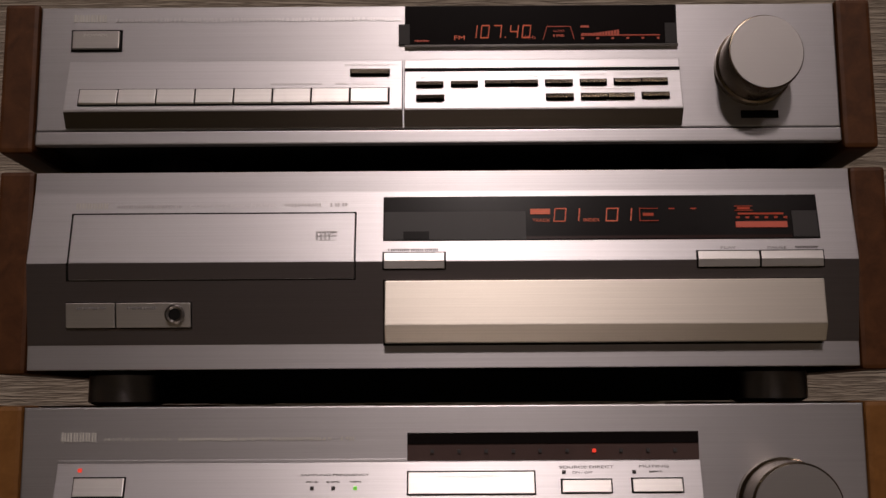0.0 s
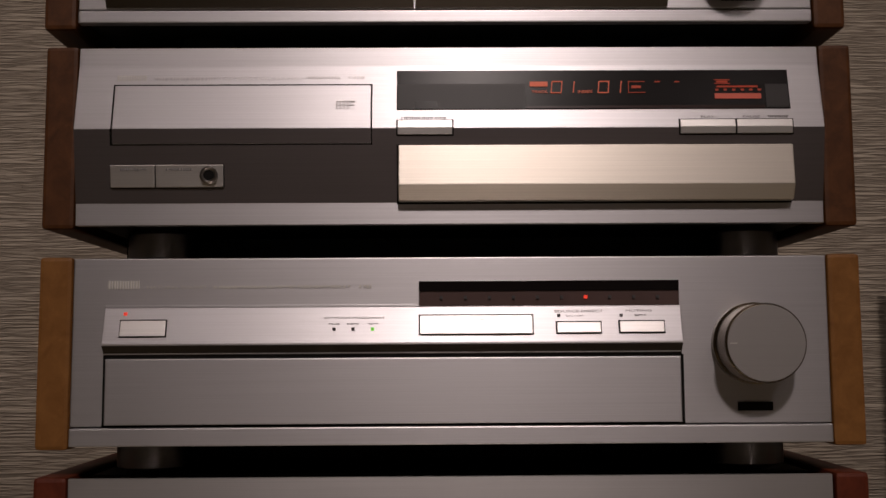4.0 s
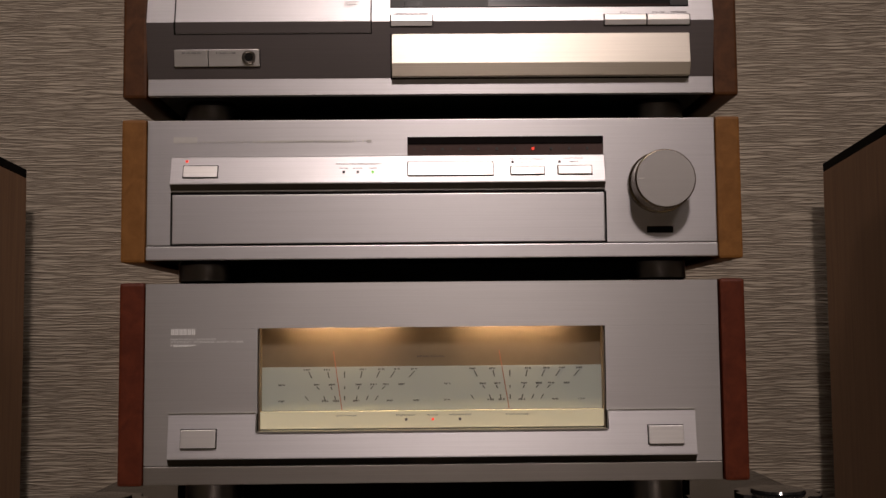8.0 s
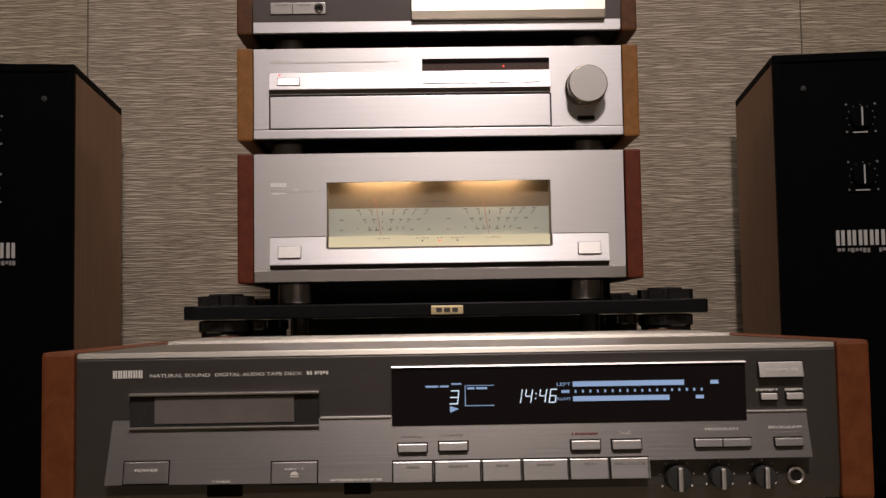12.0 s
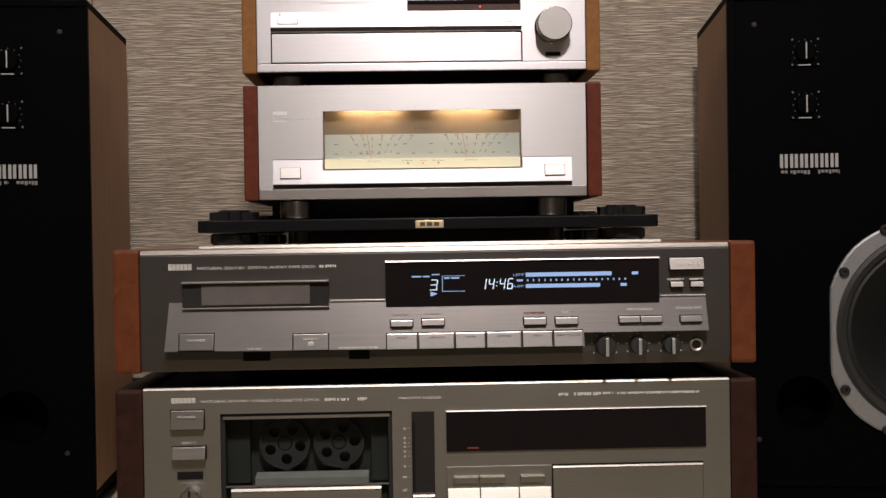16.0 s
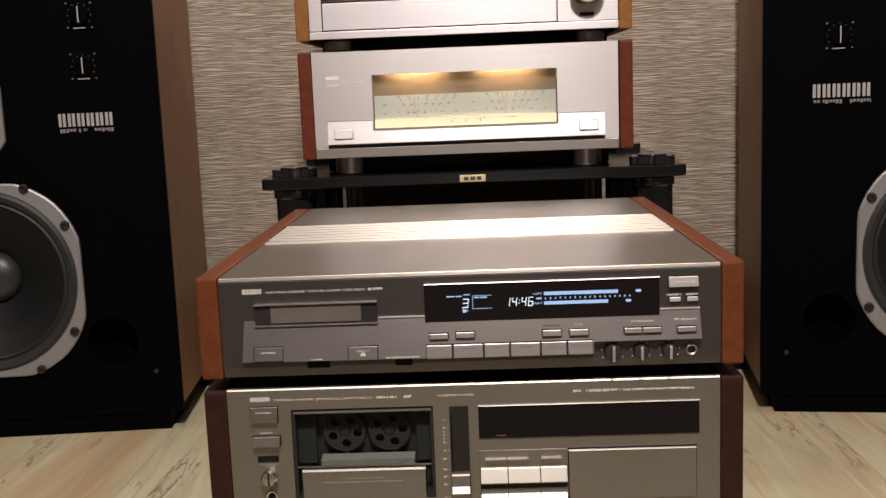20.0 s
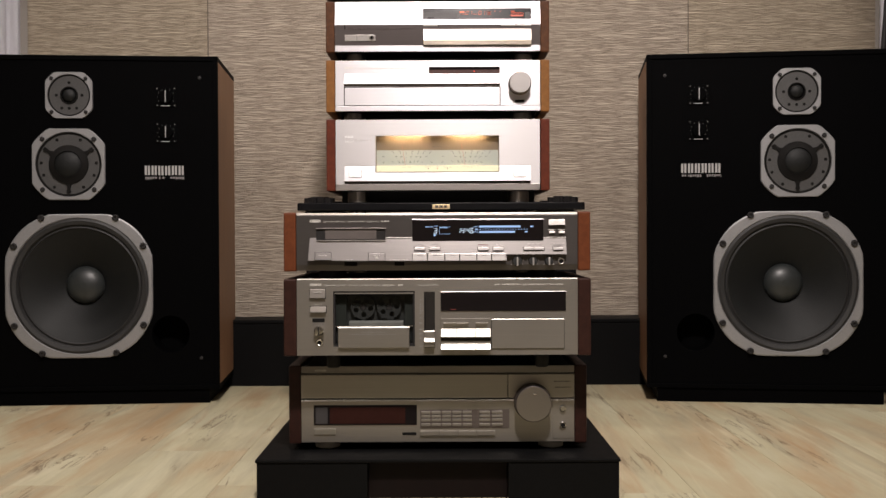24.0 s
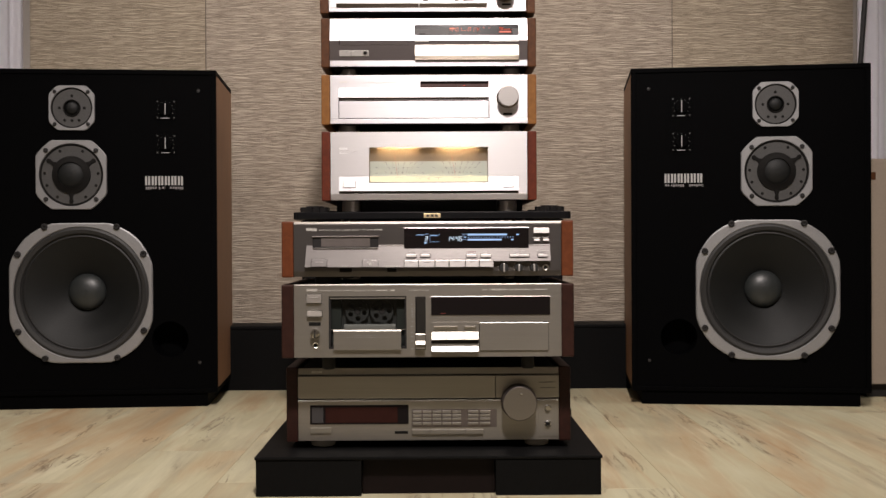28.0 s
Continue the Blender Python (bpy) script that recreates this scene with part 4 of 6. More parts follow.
u.cheeks(P0 - 0.002, P1 + 0.001, 0.50, WOOD_OAK)
u.mark(-0.1975, -0.1790, 0.7650, 0.7697, -0.0002, PRINT_LIGHT, panel)
u.words("name_print", "NATURAL SOUND", -0.1750, -0.1410, 0.7650, 0.7668, -0.0002, PRINT_LIGHT, panel)
u.bars("model_print", [(-0.1370, -0.058, 0.7650, 0.7666), (-0.053, -0.046, 0.7648, 0.7668)], -0.0002, PRINT_LIGHT, panel)
win = u.box("selector_window", -0.0188, 0.1314, -0.0005, 0.004, 0.7540, 0.7688, BROWN_WINDOW, bev=0.0003, label="brown selector window with one red lamp lit")
u.box("window_hood", -0.0186, 0.1312, -0.0011, 0.0, 0.7627, 0.7686, SMOKED, win, 0)
for i in range(10):
    x = -0.0059 + i * 0.01387
    u.box("selector_lamp", x - 0.0009, x + 0.0009, -0.0016, -0.0004, 0.7580, 0.7598, LED_RED if i == 6 else PRINT_DARK, win, 0)
face = slope(0.7552, -0.0008, 0.7326, -0.0066)
band = u.prism("button_band", -0.1985, 0.1318, [(0.0005, 0.7536), (-0.0012, 0.7536), (-0.0066, 0.7326), (-0.0066, 0.7318), (-0.0015, 0.7262), (0.0005, 0.7262)], SILVER)
# Shade below the button band, laid on as a dark strip.
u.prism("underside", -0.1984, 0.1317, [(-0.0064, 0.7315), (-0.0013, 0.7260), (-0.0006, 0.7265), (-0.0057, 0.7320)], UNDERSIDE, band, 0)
u.box("window_sill", -0.1985, -0.0192, -0.0008, 0.0005, 0.7537, 0.7552, SILVER, band, 0.0002)
lower = u.box("lower_door", -0.1975, 0.1312, -0.0020, 0.003, 0.6856, 0.7238, SILVER, bev=0.0006, label="broad closed lower flap")
for x0, x1, z0, z1 in ((-0.1990, -0.1977, 0.6846, 0.7250), (0.1315, 0.1330, 0.6846, 0.7250), (-0.1990, 0.1330, 0.6846, 0.6854), (-0.1990, 0.1320, 0.7240, 0.7260)):
    u.box("door_gap", x0, x1, -0.0006, 0.001, z0, z1, GAP, panel, 0)


def face_key(name, x0, x1, z0, z1, mat=SILVER_KEY, parent=None, out=0.0018):
    u.prism("key_well", x0 - 0.0006, x1 + 0.0006, [(face(z1) - 0.0004, z1 + 0.0006), (face(z0) - 0.0004, z0 - 0.0007), (face(z0) + 0.001, z0 - 0.0007), (face(z1) + 0.001, z1 + 0.0006)], GAP, parent, 0)
    return u.prism(name, x0, x1, [(face(z1) - out, z1), (face(z0) - out, z0), (face(z0), z0), (face(z1), z1)], mat, None, 0.0004)


face_key("power_button", -0.1884, -0.1628, 0.7370, 0.7462, parent=band)
k = face_key("selector_rocker", -0.0183, 0.0462, 0.7374, 0.7483, parent=band)
u.words("rocker_print", "INPUT SELECTOR", -0.0040, 0.0300, 0.7455, 0.7468, lambda z: face(z) - 0.0019, PRINT_FAINT, k)
face_key("source_direct_button", 0.0600, 0.0851, 0.7378, 0.7440, parent=band)
face_key("muting_button", 0.0959, 0.1213, 0.7379, 0.7444, parent=band)
u.words("muting_print", "MUTING", 0.1000, 0.1150, 0.7500, 0.7513, face, PRINT_GREY, band)
u.words("source_print", "SOURCE DIRECT", 0.0590, 0.0870, 0.7498, 0.7512, face, PRINT_GREY, band)
u.words("switch_print", "ON / OFF", 0.0655, 0.0760, 0.7472, 0.7483, face, PRINT_GREY, band)
u.words("sampling_print", "SAMPLING FREQUENCY", -0.0730, -0.0380, 0.7465, 0.7478, face, PRINT_GREY, band)
u.bars("rate_print", [(-0.0702, -0.0640, 0.7432, 0.7441), (-0.0598, -0.0530, 0.7432, 0.7441), (-0.0480, -0.0420, 0.7432, 0.7441), (0.1050, 0.1115, 0.7474, 0.7484)], face, PRINT_GREY, band)
for x, z, m in ((-0.1863, 0.7502, LED_RED), (-0.0671, 0.7406, PRINT_DARK), (-0.0563, 0.7406, PRINT_DARK), (-0.0451, 0.7405, LED_GREEN), (0.0614, 0.7480, PRINT_DARK), (0.0972, 0.7479, PRINT_DARK)):
    u.box("lamp", x - 0.0009, x + 0.0009, face(z) - 0.0007, face(z) + 0.001, z - 0.0009, z + 0.0009, m, band, 0)
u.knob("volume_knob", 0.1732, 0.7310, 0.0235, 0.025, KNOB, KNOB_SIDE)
u.box("knob_slot", 0.1635, 0.1835, -0.0008, 0.001, 0.6917, 0.6968, GAP, panel, 0)
u.box("base_pan", -0.2120, 0.2120, 0.085, 0.49, 0.6568, P0 + 0.0015, CHASSIS, None, 0.001, "added black block that keeps the gap below dark")
u.feet(((-0.180, 0.045), (0.180, 0.045), (-0.180, 0.44), (0.180, 0.44)), 0.6560, P0 + 0.002, 0.0225, FOOT_METAL)

# ---- power amplifier ----
A0, A1 = 0.5070, 0.6555
ob = thing("power_amplifier", "silver power amplifier with lit twin meter window and mahogany cheeks", "amplifier", (0, 0.005, 0.4760))
u = Unit(ob, 0.4812, 1.010)
u.box("chassis", -0.213, 0.213, 0.030, 0.515, A0 + 0.002, A1 - 0.001, CHASSIS)
panel = u.ob
WX0, WX1, WZ0, WZ1 = -0.1325, 0.1298, 0.5455, 0.6218
for nm, x0, x1, z0, z1 in (("panel_top", -0.2170, 0.2160, WZ1, A1), ("panel_side", -0.2170, WX0, 0.5212, WZ1 - 0.00005), ("panel_side", WX1, 0.2160, 0.5212, WZ1 - 0.00005)):
    bm = bmesh.new()
    grow_box(bm, x0, x1, 0.0, 0.004 if nm == "panel_top" else 0.02, z0, z1, 0)
    u.add(nm, bm, AMP_SILVER)
# Base strip darker than the panel: its dim reflection is put into the colour.
u.box("panel_base", -0.2170, 0.2160, -0.0012, 0.029, A0, 0.5206, TITAN_LIGHT, bev=0.0006)
u.box("panel_sill", WX0, WX1, 0.0, 0.02, 0.5212, WZ0, AMP_SILVER, bev=0)
u.cheeks(A0 - 0.001, A1 + 0.001, 0.50, WOOD_RED)
face = slope(0.5588, -0.002, 0.5272, -0.0066)
PRINT_WHITE = painted("white_print", (0.88, 0.88, 0.88), 0.5, 0.0, 0.02)
u.mark(-0.1978, -0.1793, 0.6172, 0.6218, -0.0002, PRINT_WHITE)
u.words("name_print", "NATURAL SOUND", -0.1978, -0.1640, 0.6134, 0.6147, -0.0002, PRINT_WHITE)
u.words("type_print", "STEREO POWER AMPLIFIER", -0.1978, -0.1430, 0.6112, 0.6127, -0.0002, PRINT_WHITE)
u.bars("model_print", [(-0.1978, -0.1790, 0.6085, 0.6102)], -0.0002, PRINT_WHITE)
wedge = [(0.0005, 0.5588), (-0.002, 0.5588), (-0.0066, 0.5272), (-0.0066, 0.5264), (-0.0025, 0.5216), (0.0005, 0.5216)]
bandL = u.prism("button_band", -0.1983, WX0 - 0.0009, wedge, SILVER, bev=0)
bandR = u.prism("button_band", WX1 + 0.0009, 0.1960, wedge, SILVER, bev=0)
# Dark strip: the shade under the amplifier's bands is in its colour.
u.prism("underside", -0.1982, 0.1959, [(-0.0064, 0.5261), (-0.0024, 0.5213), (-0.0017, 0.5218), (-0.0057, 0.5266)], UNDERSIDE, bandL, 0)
mid = u.prism("button_band", WX0 - 0.0009, WX1 + 0.0009, [(0.0005, WZ0 - 0.0005), (face(WZ0) - 0.0, WZ0 - 0.0005), (-0.0066, 0.5272), (-0.0066, 0.5264), (-0.0025, 0.5216), (0.0005, 0.5216)], SILVER, bev=0)
for x0, x1, b in ((-0.1983, WX0 - 0.001, bandL), (WX1 + 0.001, 0.1960, bandR)):
    u.box("gold_edge", x0, x1, -0.0028, -0.0005, 0.5590, 0.5597, CHAMP_KEY, b, 0.0001, "thin pale gold edge")
for x0, x1, m in ((-0.1884, -0.1624, bandL), (0.1600, 0.1860, bandR)):
    face_key("power_button" if x0 < 0 else "speaker_button", x0, x1, 0.5345, 0.5476, SILVER_KEY, m, 0.0028)
dial = u.box("meter_back", WX0, WX1, 0.0245, 0.0268, WZ0, WZ1 + 0.02, DIAL_DARK, None, 0, "lit meter window, brown above and pale below")
for nm, x0, x1, z0, z1 in (("window_wall", WX0 + 0.00005, WX0 + 0.0012, WZ0, WZ1 + 0.02), ("window_wall", WX1 - 0.0012, WX1 - 0.00005, WZ0, WZ1 + 0.02)):
    u.box(nm, x0, x1, 0.0045, 0.0244, z0, z1, DIAL_DARK, dial, 0)
u.box("window_roof", WX0, WX1, 0.0045, 0.0266, WZ1 + 0.0203, WZ1 + 0.022, DIAL_DARK, dial, 0)
u.box("meter_scale", WX0 + 0.0013, WX1 - 0.0013, 0.0215, 0.0243, 0.5595, 0.5922, DIAL, dial, 0)
u.box("meter_strip", WX0 + 0.0013, WX1 - 0.0013, 0.0060, 0.0213, WZ0 + 0.0012, 0.5592, DIAL_STRIP, dial, 0)
for x0, x1, z0, z1 in ((WX0 - 0.0003, WX0 + 0.0003, WZ0 - 0.0004, 0.5590), (WX1 - 0.0003, WX1 + 0.0003, WZ0 - 0.0004, 0.5590), (WX0 + 0.0004, WX1 - 0.0004, WZ0 - 0.0004, WZ0 + 0.0004)):
    u.box("gold_rim", x0, x1, -0.0055 if z1 < 0.548 else -0.004, 0.003, z0, z1, CHAMP_KEY, dial, 0)
for cx, nx, lean in ((-0.068, -0.0702, -0.0064), (0.0585, 0.0574, -0.0072)):
    bm = bmesh.new()
    grow_lathe(bm, ((0.004, 0.0), (0.0045, -0.001), (0.003, -0.003), (0.0004, -0.0036)), (cx, 0.0130, 0.6400), "z", 16)
    u.add("meter_bulb", bm, BULB, dial)
    lamp = bpy.data.lights.new("meter_lamp", "AREA")
    lamp.shape, lamp.size, lamp.size_y, lamp.energy, lamp.color = "RECTANGLE", 0.075, 0.004, 0.10, (1.0, 0.68, 0.38)
    lob = new("meter_lamp", lamp)
    lob.matrix_world = look((cx, 0.0110, 0.6308), (cx, 0.0165, 0.595))
    bm = bmesh.new()
    grow_bar(bm, nx - 0.0003, nx + 0.0003, 0.5598, 0.6040, 0.0205, lean=lean)
    u.add("needle", bm, NEEDLE, dial)
    ox = cx + 0.068
    for z, h, tops, marks in ((0.5839, 0.0048, (-0.0272, -0.0128, 0.0, 0.0133, 0.0266, 0.0382, 0.0533), (-0.0287, -0.0134, 0.0141, 0.0282, 0.0402, 0.0533)),
                              (0.5752, 0.0022, (-0.0210, -0.0104, 0.0, 0.0110, 0.0216, 0.0310), (-0.0480, -0.0208, -0.0096, 0.0108, 0.0222, 0.0316, 0.0436)),
                              (0.5670, 0.0034, (-0.0300, -0.0159, -0.0075, 0.0, 0.0096, 0.0180, 0.0255), (-0.0482, -0.0148, -0.0064, 0.0089, 0.0345, 0.0547))):
        x_mid = -0.0682 + ox
        for x in tops:
            bm = bmesh.new()
            grow_bar(bm, x_mid + x * 0.92 - 0.0004, x_mid + x * 0.92 + 0.0004, z, z + h, 0.0212, lean=x * 0.085)
            u.add("scale_tick", bm, PRINT_DIAL, dial)
        for x in marks:
            zm = z + h + 0.0008 if z > 0.57 else z - 0.0010
            u.bars("scale_number", [(x_mid + x - 0.0024, x_mid + x + 0.0024, zm, zm + 0.0013)], 0.0212, PRINT_DIAL, dial)
u.words("meter_title", "PEAK LEVEL", -0.0125, 0.0085, 0.5990, 0.6003, 0.0243, PRINT_DARK, dial)
for txt, x0, x1 in (("LEFT CHANNEL", -0.074, -0.0585), ("PROTECTION", -0.0285, -0.0145), ("POWER", -0.0052, 0.0034), ("SPEAKERS OFF", 0.0115, 0.0280), ("RIGHT CHANNEL", 0.0545, 0.0720)):
    u.words("meter_print", txt, x0, x1, 0.5557, 0.5567, 0.0058, PRINT_DARK, dial)
for x, m in ((-0.0211, PRINT_DARK), (-0.0010, LED_RED), (0.0196, PRINT_DARK)):
    u.box("lamp", x - 0.0009, x + 0.0009, 0.0052, 0.0062, 0.5521, 0.5539, m, dial, 0)
for o in (dial, *dial.children):
    for v in o.data.vertices:
        v.co.y = min(v.co.y, 0.0045) + max(v.co.y - 0.0045, 0) * 0.5
u.box("base_pan", -0.2120, 0.2120, 0.085, 0.49, 0.4822, A0 + 0.0015, CHASSIS, None, 0.001, "added black block that keeps the gap below dark")
u.feet(((-0.173, 0.045), (0.173, 0.045), (-0.173, 0.37), (0.173, 0.37)), 0.4812, A0 + 0.002, 0.0225, FOOT_METAL)

# ---- digital tape deck ----
D0, D1 = 0.3665, 0.4545
ob = thing("digital_tape_deck", "dark titanium digital tape deck with blue display and cherry cheeks", "tape deck", (0, -0.616, 0.3390))
u = Unit(ob, 0.3520)
DEEP = 0.520
u.box("chassis", -0.2135, 0.2135, 0.0065, DEEP, D0 + 0.001, D1 - 0.004, CHASSIS)
cover = u.prism("top_cover", -0.2150, 0.2150, [(0.0, D1 - 0.0035), (0.0012, D1), (DEEP, D1), (DEEP, D1 - 0.0035)], COVER, bev=0.0005)
for i in range(7):
    y = 0.196 + i * 0.0205
    u.prism("cover_rib", -0.2125, 0.2125, [(y, D1 - 0.001), (y + 0.0014, D1 + 0.0026), (y + 0.0050, D1 + 0.0026), (y + 0.0064, D1 - 0.001)], COVER, cover, 0.0005)
panel = u.prism("front_panel", -0.2152, 0.2152, [(0.0, D1 - 0.0038), (0.0062, D1 - 0.0038), (0.0062, D0), (0.002, D0), (0.0, D0 + 0.0085)], TITAN, bev=0.0005)
u.cheeks(D0 - 0.001, D1 + 0.001, DEEP - 0.005, WOOD_CHERRY, half=0.2156)
for s in (-1, 1):
    u.lathe("cover_screw", ((0.0045, 0.0), (0.0045, 0.001), (0.002, 0.0018), (0.0004, 0.0018)), (s * 0.2250, 0.480, D1 + 0.001), CHROME, axis="z", steps=20)
face = slope(0.4165, -0.0006, 0.3815, -0.0095)
bm = bmesh.new()
grow_plate(bm, [(-0.1963, 0.3822), (0.1058, 0.3806), (0.1058, 0.3906), (0.1975, 0.3906), (0.1968, 0.4160), (-0.0378, 0.4162), (-0.0782, 0.4162), (-0.1942, 0.4166)], 0.0, 0.012)
for v in bm.verts:
    if v.co.y < 0.006:
        v.co.y = face(v.co.z)
    else:
        v.co.y = 0.0005
sub = u.add("control_panel", bm, TITAN_SUB)
u.prism("panel_edge", -0.0780, -0.0380, [(-0.0018, 0.4170), (-0.0018, 0.4158), (0.0005, 0.4158), (0.0005, 0.4170)], SILVER_KEY, sub, 0.0003)
u.prism("panel_edge", 0.1630, 0.1970, [(-0.0018, 0.4166), (-0.0018, 0.4156), (0.0005, 0.4156), (0.0005, 0.4166)], SILVER_KEY, sub, 0.0003)
SLOT_FLAP = painted("flap_grey", (0.11, 0.095, 0.09), 0.4)
slot = u.box("tape_slot", -0.1845, -0.0787, -0.0020, 0.001, 0.4125, 0.4302, CHASSIS, None, 0.0003, "recessed black tape slot with a grey flap")
u.box("slot_flap", -0.1705, -0.0925, -0.0026, -0.0018, 0.4146, 0.4294, SLOT_FLAP, slot, 0.0002)
u.prism("slot_hood", -0.1846, -0.0785, [(0.0005, 0.4318), (-0.0045, 0.4315), (-0.0045, 0.4303), (0.0005, 0.4298)], TITAN_LIGHT, slot, 0.0003)
u.prism("slot_lip", -0.1846, -0.0785, [(0.0005, 0.4130), (-0.0040, 0.4128), (-0.0040, 0.4118), (0.0005, 0.4112)], TITAN_LIGHT, slot, 0.0003)
u.mark(-0.1946, -0.1775, 0.4402, 0.4446, -0.0002, PRINT_LIGHT, panel)
u.words("name_print", "NATURAL SOUND", -0.1735, -0.1400, 0.4404, 0.4423, -0.0002, PRINT_LIGHT, panel)
u.words("type_print", "DIGITAL AUDIO TAPE DECK", -0.1370, -0.0880, 0.4405, 0.4424, -0.0002, PRINT_LIGHT, panel)
u.bars("model_print", [(-0.0855, -0.0732, 0.4406, 0.4426)], -0.0002, PRINT_LIGHT, panel)
win = u.box("display_window", -0.0376, 0.1626, -0.0024, 0.002, 0.4112, 0.4437, SMOKED, bev=0.0003, label="black display window with pale blue figures")
u.edge("window_edge", -0.0376, 0.1626, -0.0036, 0.4438, 0.4446, TITAN_LIGHT, win)
Y = -0.0026
u.digits("time_figures", "14:46", 0.0310, 0.4228, 0.0040, 0.0078, Y, GLOW_WHITE, win, lean=0.16)
u.digits("program_figure", "3", -0.0056, 0.4228, 0.0052, 0.0078, Y, GLOW_WHITE, win)
bm = bmesh.new()
grow_plate(bm, [(-0.0050, 0.4182), (0.0000, 0.4202), (-0.0050, 0.4220)], Y - 0.0003, Y + 0.0003)
for x0, x1, z0, z1 in ((0.0035, 0.0039, 0.4220, 0.4330), (0.0035, 0.0200, 0.4217, 0.4221), (0.0035, 0.0200, 0.4330, 0.4333), (0.0050, 0.0090, 0.4310, 0.4322), (0.0100, 0.0160, 0.4310, 0.4322), (-0.0185, -0.0115, 0.4324, 0.4334), (-0.0105, -0.0055, 0.4324, 0.4334), (-0.0040, 0.0015, 0.4338, 0.4346)):
    grow_bar(bm, x0, x1, z0, z1, Y)
    u.add("status_sign", bm, GLOW_BLUE, win)
    bm = bmesh.new()
bm.free()
for z0, z1 in ((0.4316, 0.4345), (0.4234, 0.4262)):
    bm = bmesh.new()
    x1 = 0.1275 if z0 > 0.43 else 0.1190
    grow_bar(bm, 0.0645, x1, z0, z1, Y)
    u.add("level_bar", bm, GLOW_BLUE, win)
    bm = bmesh.new()
    grow_bar(bm, x1 + 0.0150, x1 + 0.0195, z0 + 0.0004, z1 - 0.0004, Y)
    u.add("peak_mark", bm, GLOW_BLUE, win)
    u.words("channel_letters", "LEFT" if z0 > 0.43 else "RIGHT", 0.0555, 0.0632, z0 + 0.0006, z1 - 0.0006, Y, GLOW_BLUE, win)
bm = bmesh.new()
for i in range(18):
    x = 0.0655 + i * 0.0042
    grow_bar(bm, x, x + 0.0010, 0.4282, 0.4297, Y)
grow_bar(bm, 0.0580, 0.0625, 0.4282, 0.4297, Y)
u.add("level_dots", bm, GLOW_BLUE, win)


def flat_key(name, x0, x1, z0, z1, mat=TITAN_LIGHT, out=0.0022, y=0.0, parent=None, bev=0.0004):
    u.box("key_gap", x0 - 0.0006, x1 + 0.0006, y - 0.0004, y + 0.001, z0 - 0.0008, z1 + 0.0006, GAP, parent, 0)
    lean = min(out * 0.7, (z1 - z0) * 0.28)
    return u.prism(name, x0, x1, [(y - out + lean, z1), (y - out, z0), (y + 0.0008, z0), (y + 0.0008, z1)], mat, None, bev)


k = flat_key("digital_input_button", 0.1705, 0.1957, 0.4350, 0.4436, TITAN_LIGHT, 0.004, parent=panel)
u.words("button_print", "DIGITAL IN", 0.1745, 0.1920, 0.4385, 0.4402, lambda z: -0.0040 + (z - 0.4350) * 0.28 - 0.0002, PRINT_LIGHT, k)
for x0 in (0.1712, 0.1859):
    flat_key("display_button" if x0 < 0.18 else "reset_button", x0, x0 + 0.0094, 0.4223, 0.4260, TITAN_LIGHT, 0.003, parent=panel)
u.bars("display_print", [(0.1690, 0.1815, 0.4272, 0.4285), (0.1855, 0.1955, 0.4272, 0.4285)], -0.0002, PRINT_LIGHT, panel)
for nm, x0, x1, z0, z1 in (("repeat_key", -0.0343, -0.0183, 0.3972, 0.4016), ("repeat_key", -0.0116, 0.0045, 0.3976, 0.4022), ("counter_key", 0.0623, 0.0786, 0.3968, 0.4018), ("contents_key", 0.0853, 0.1016, 0.3967, 0.4017),
                           ("program_key", 0.1319, 0.1471, 0.3972, 0.4015), ("program_key", 0.1476, 0.1633, 0.3972, 0.4015), ("auto_key", 0.1768, 0.1925, 0.3970, 0.4013)):
    face_key(nm, x0, x1, z0, z1, DECK_KEY, sub, 0.0026)
u.words("contents_print", "TOC", 0.0900, 0.0965, 0.4047, 0.4061, face, PRINT_LIGHT, sub)
u.words("program_print", "PROGRAM", 0.1385, 0.1570, 0.4058, 0.4073, face, PRINT_LIGHT, sub)
u.words("auto_print", "PROGRAM", 0.1745, 0.1930, 0.4062, 0.4078, face, PRINT_LIGHT, sub)
u.bars("key_print", [(-0.0320, -0.0210, 0.4047, 0.4058), (-0.0090, 0.0020, 0.4052, 0.4063), (0.177, 0.192, 0.4036, 0.4048), (0.141, 0.1440, 0.4036, 0.4042), (0.155, 0.158, 0.4036, 0.4042)], face, PRINT_GREY, sub)
u.bars("search_print", [(0.0630, 0.0780, 0.4045, 0.4059)], face, PRINT_RED, sub)
keys = ((-0.0376, -0.0150, ""), (-0.0144, 0.0115, ""), (0.0121, 0.0340, ""), (0.0346, 0.0600, ""), (0.0606, 0.0826, ""), (0.0832, 0.1049, "REC MUTE"))
for x0, x1, txt in keys:
    k = face_key("transport_key", x0 + 0.0004, x1 - 0.0004, 0.3812, 0.3922, DECK_KEY, sub, 0.0028)
    kf = lambda z: face(z) - 0.0029
    if txt:
        u.words("key_print", txt, x0 + 0.0025, x1 - 0.0025, 0.3888, 0.3903, kf, PRINT_GREY, k)
    else:
        u.bars("key_print", [(x0 + 0.008, x1 - 0.007, 0.3888, 0.3901)], kf, PRINT_GREY, k)
k = face_key("power_button", -0.1858, -0.1613, 0.3828, 0.3944, TITAN_SUB, sub, 0.0012)
u.words("button_print", "POWER", -0.1795, -0.1670, 0.3892, 0.3908, lambda z: face(z) - 0.0014, PRINT_LIGHT, k)
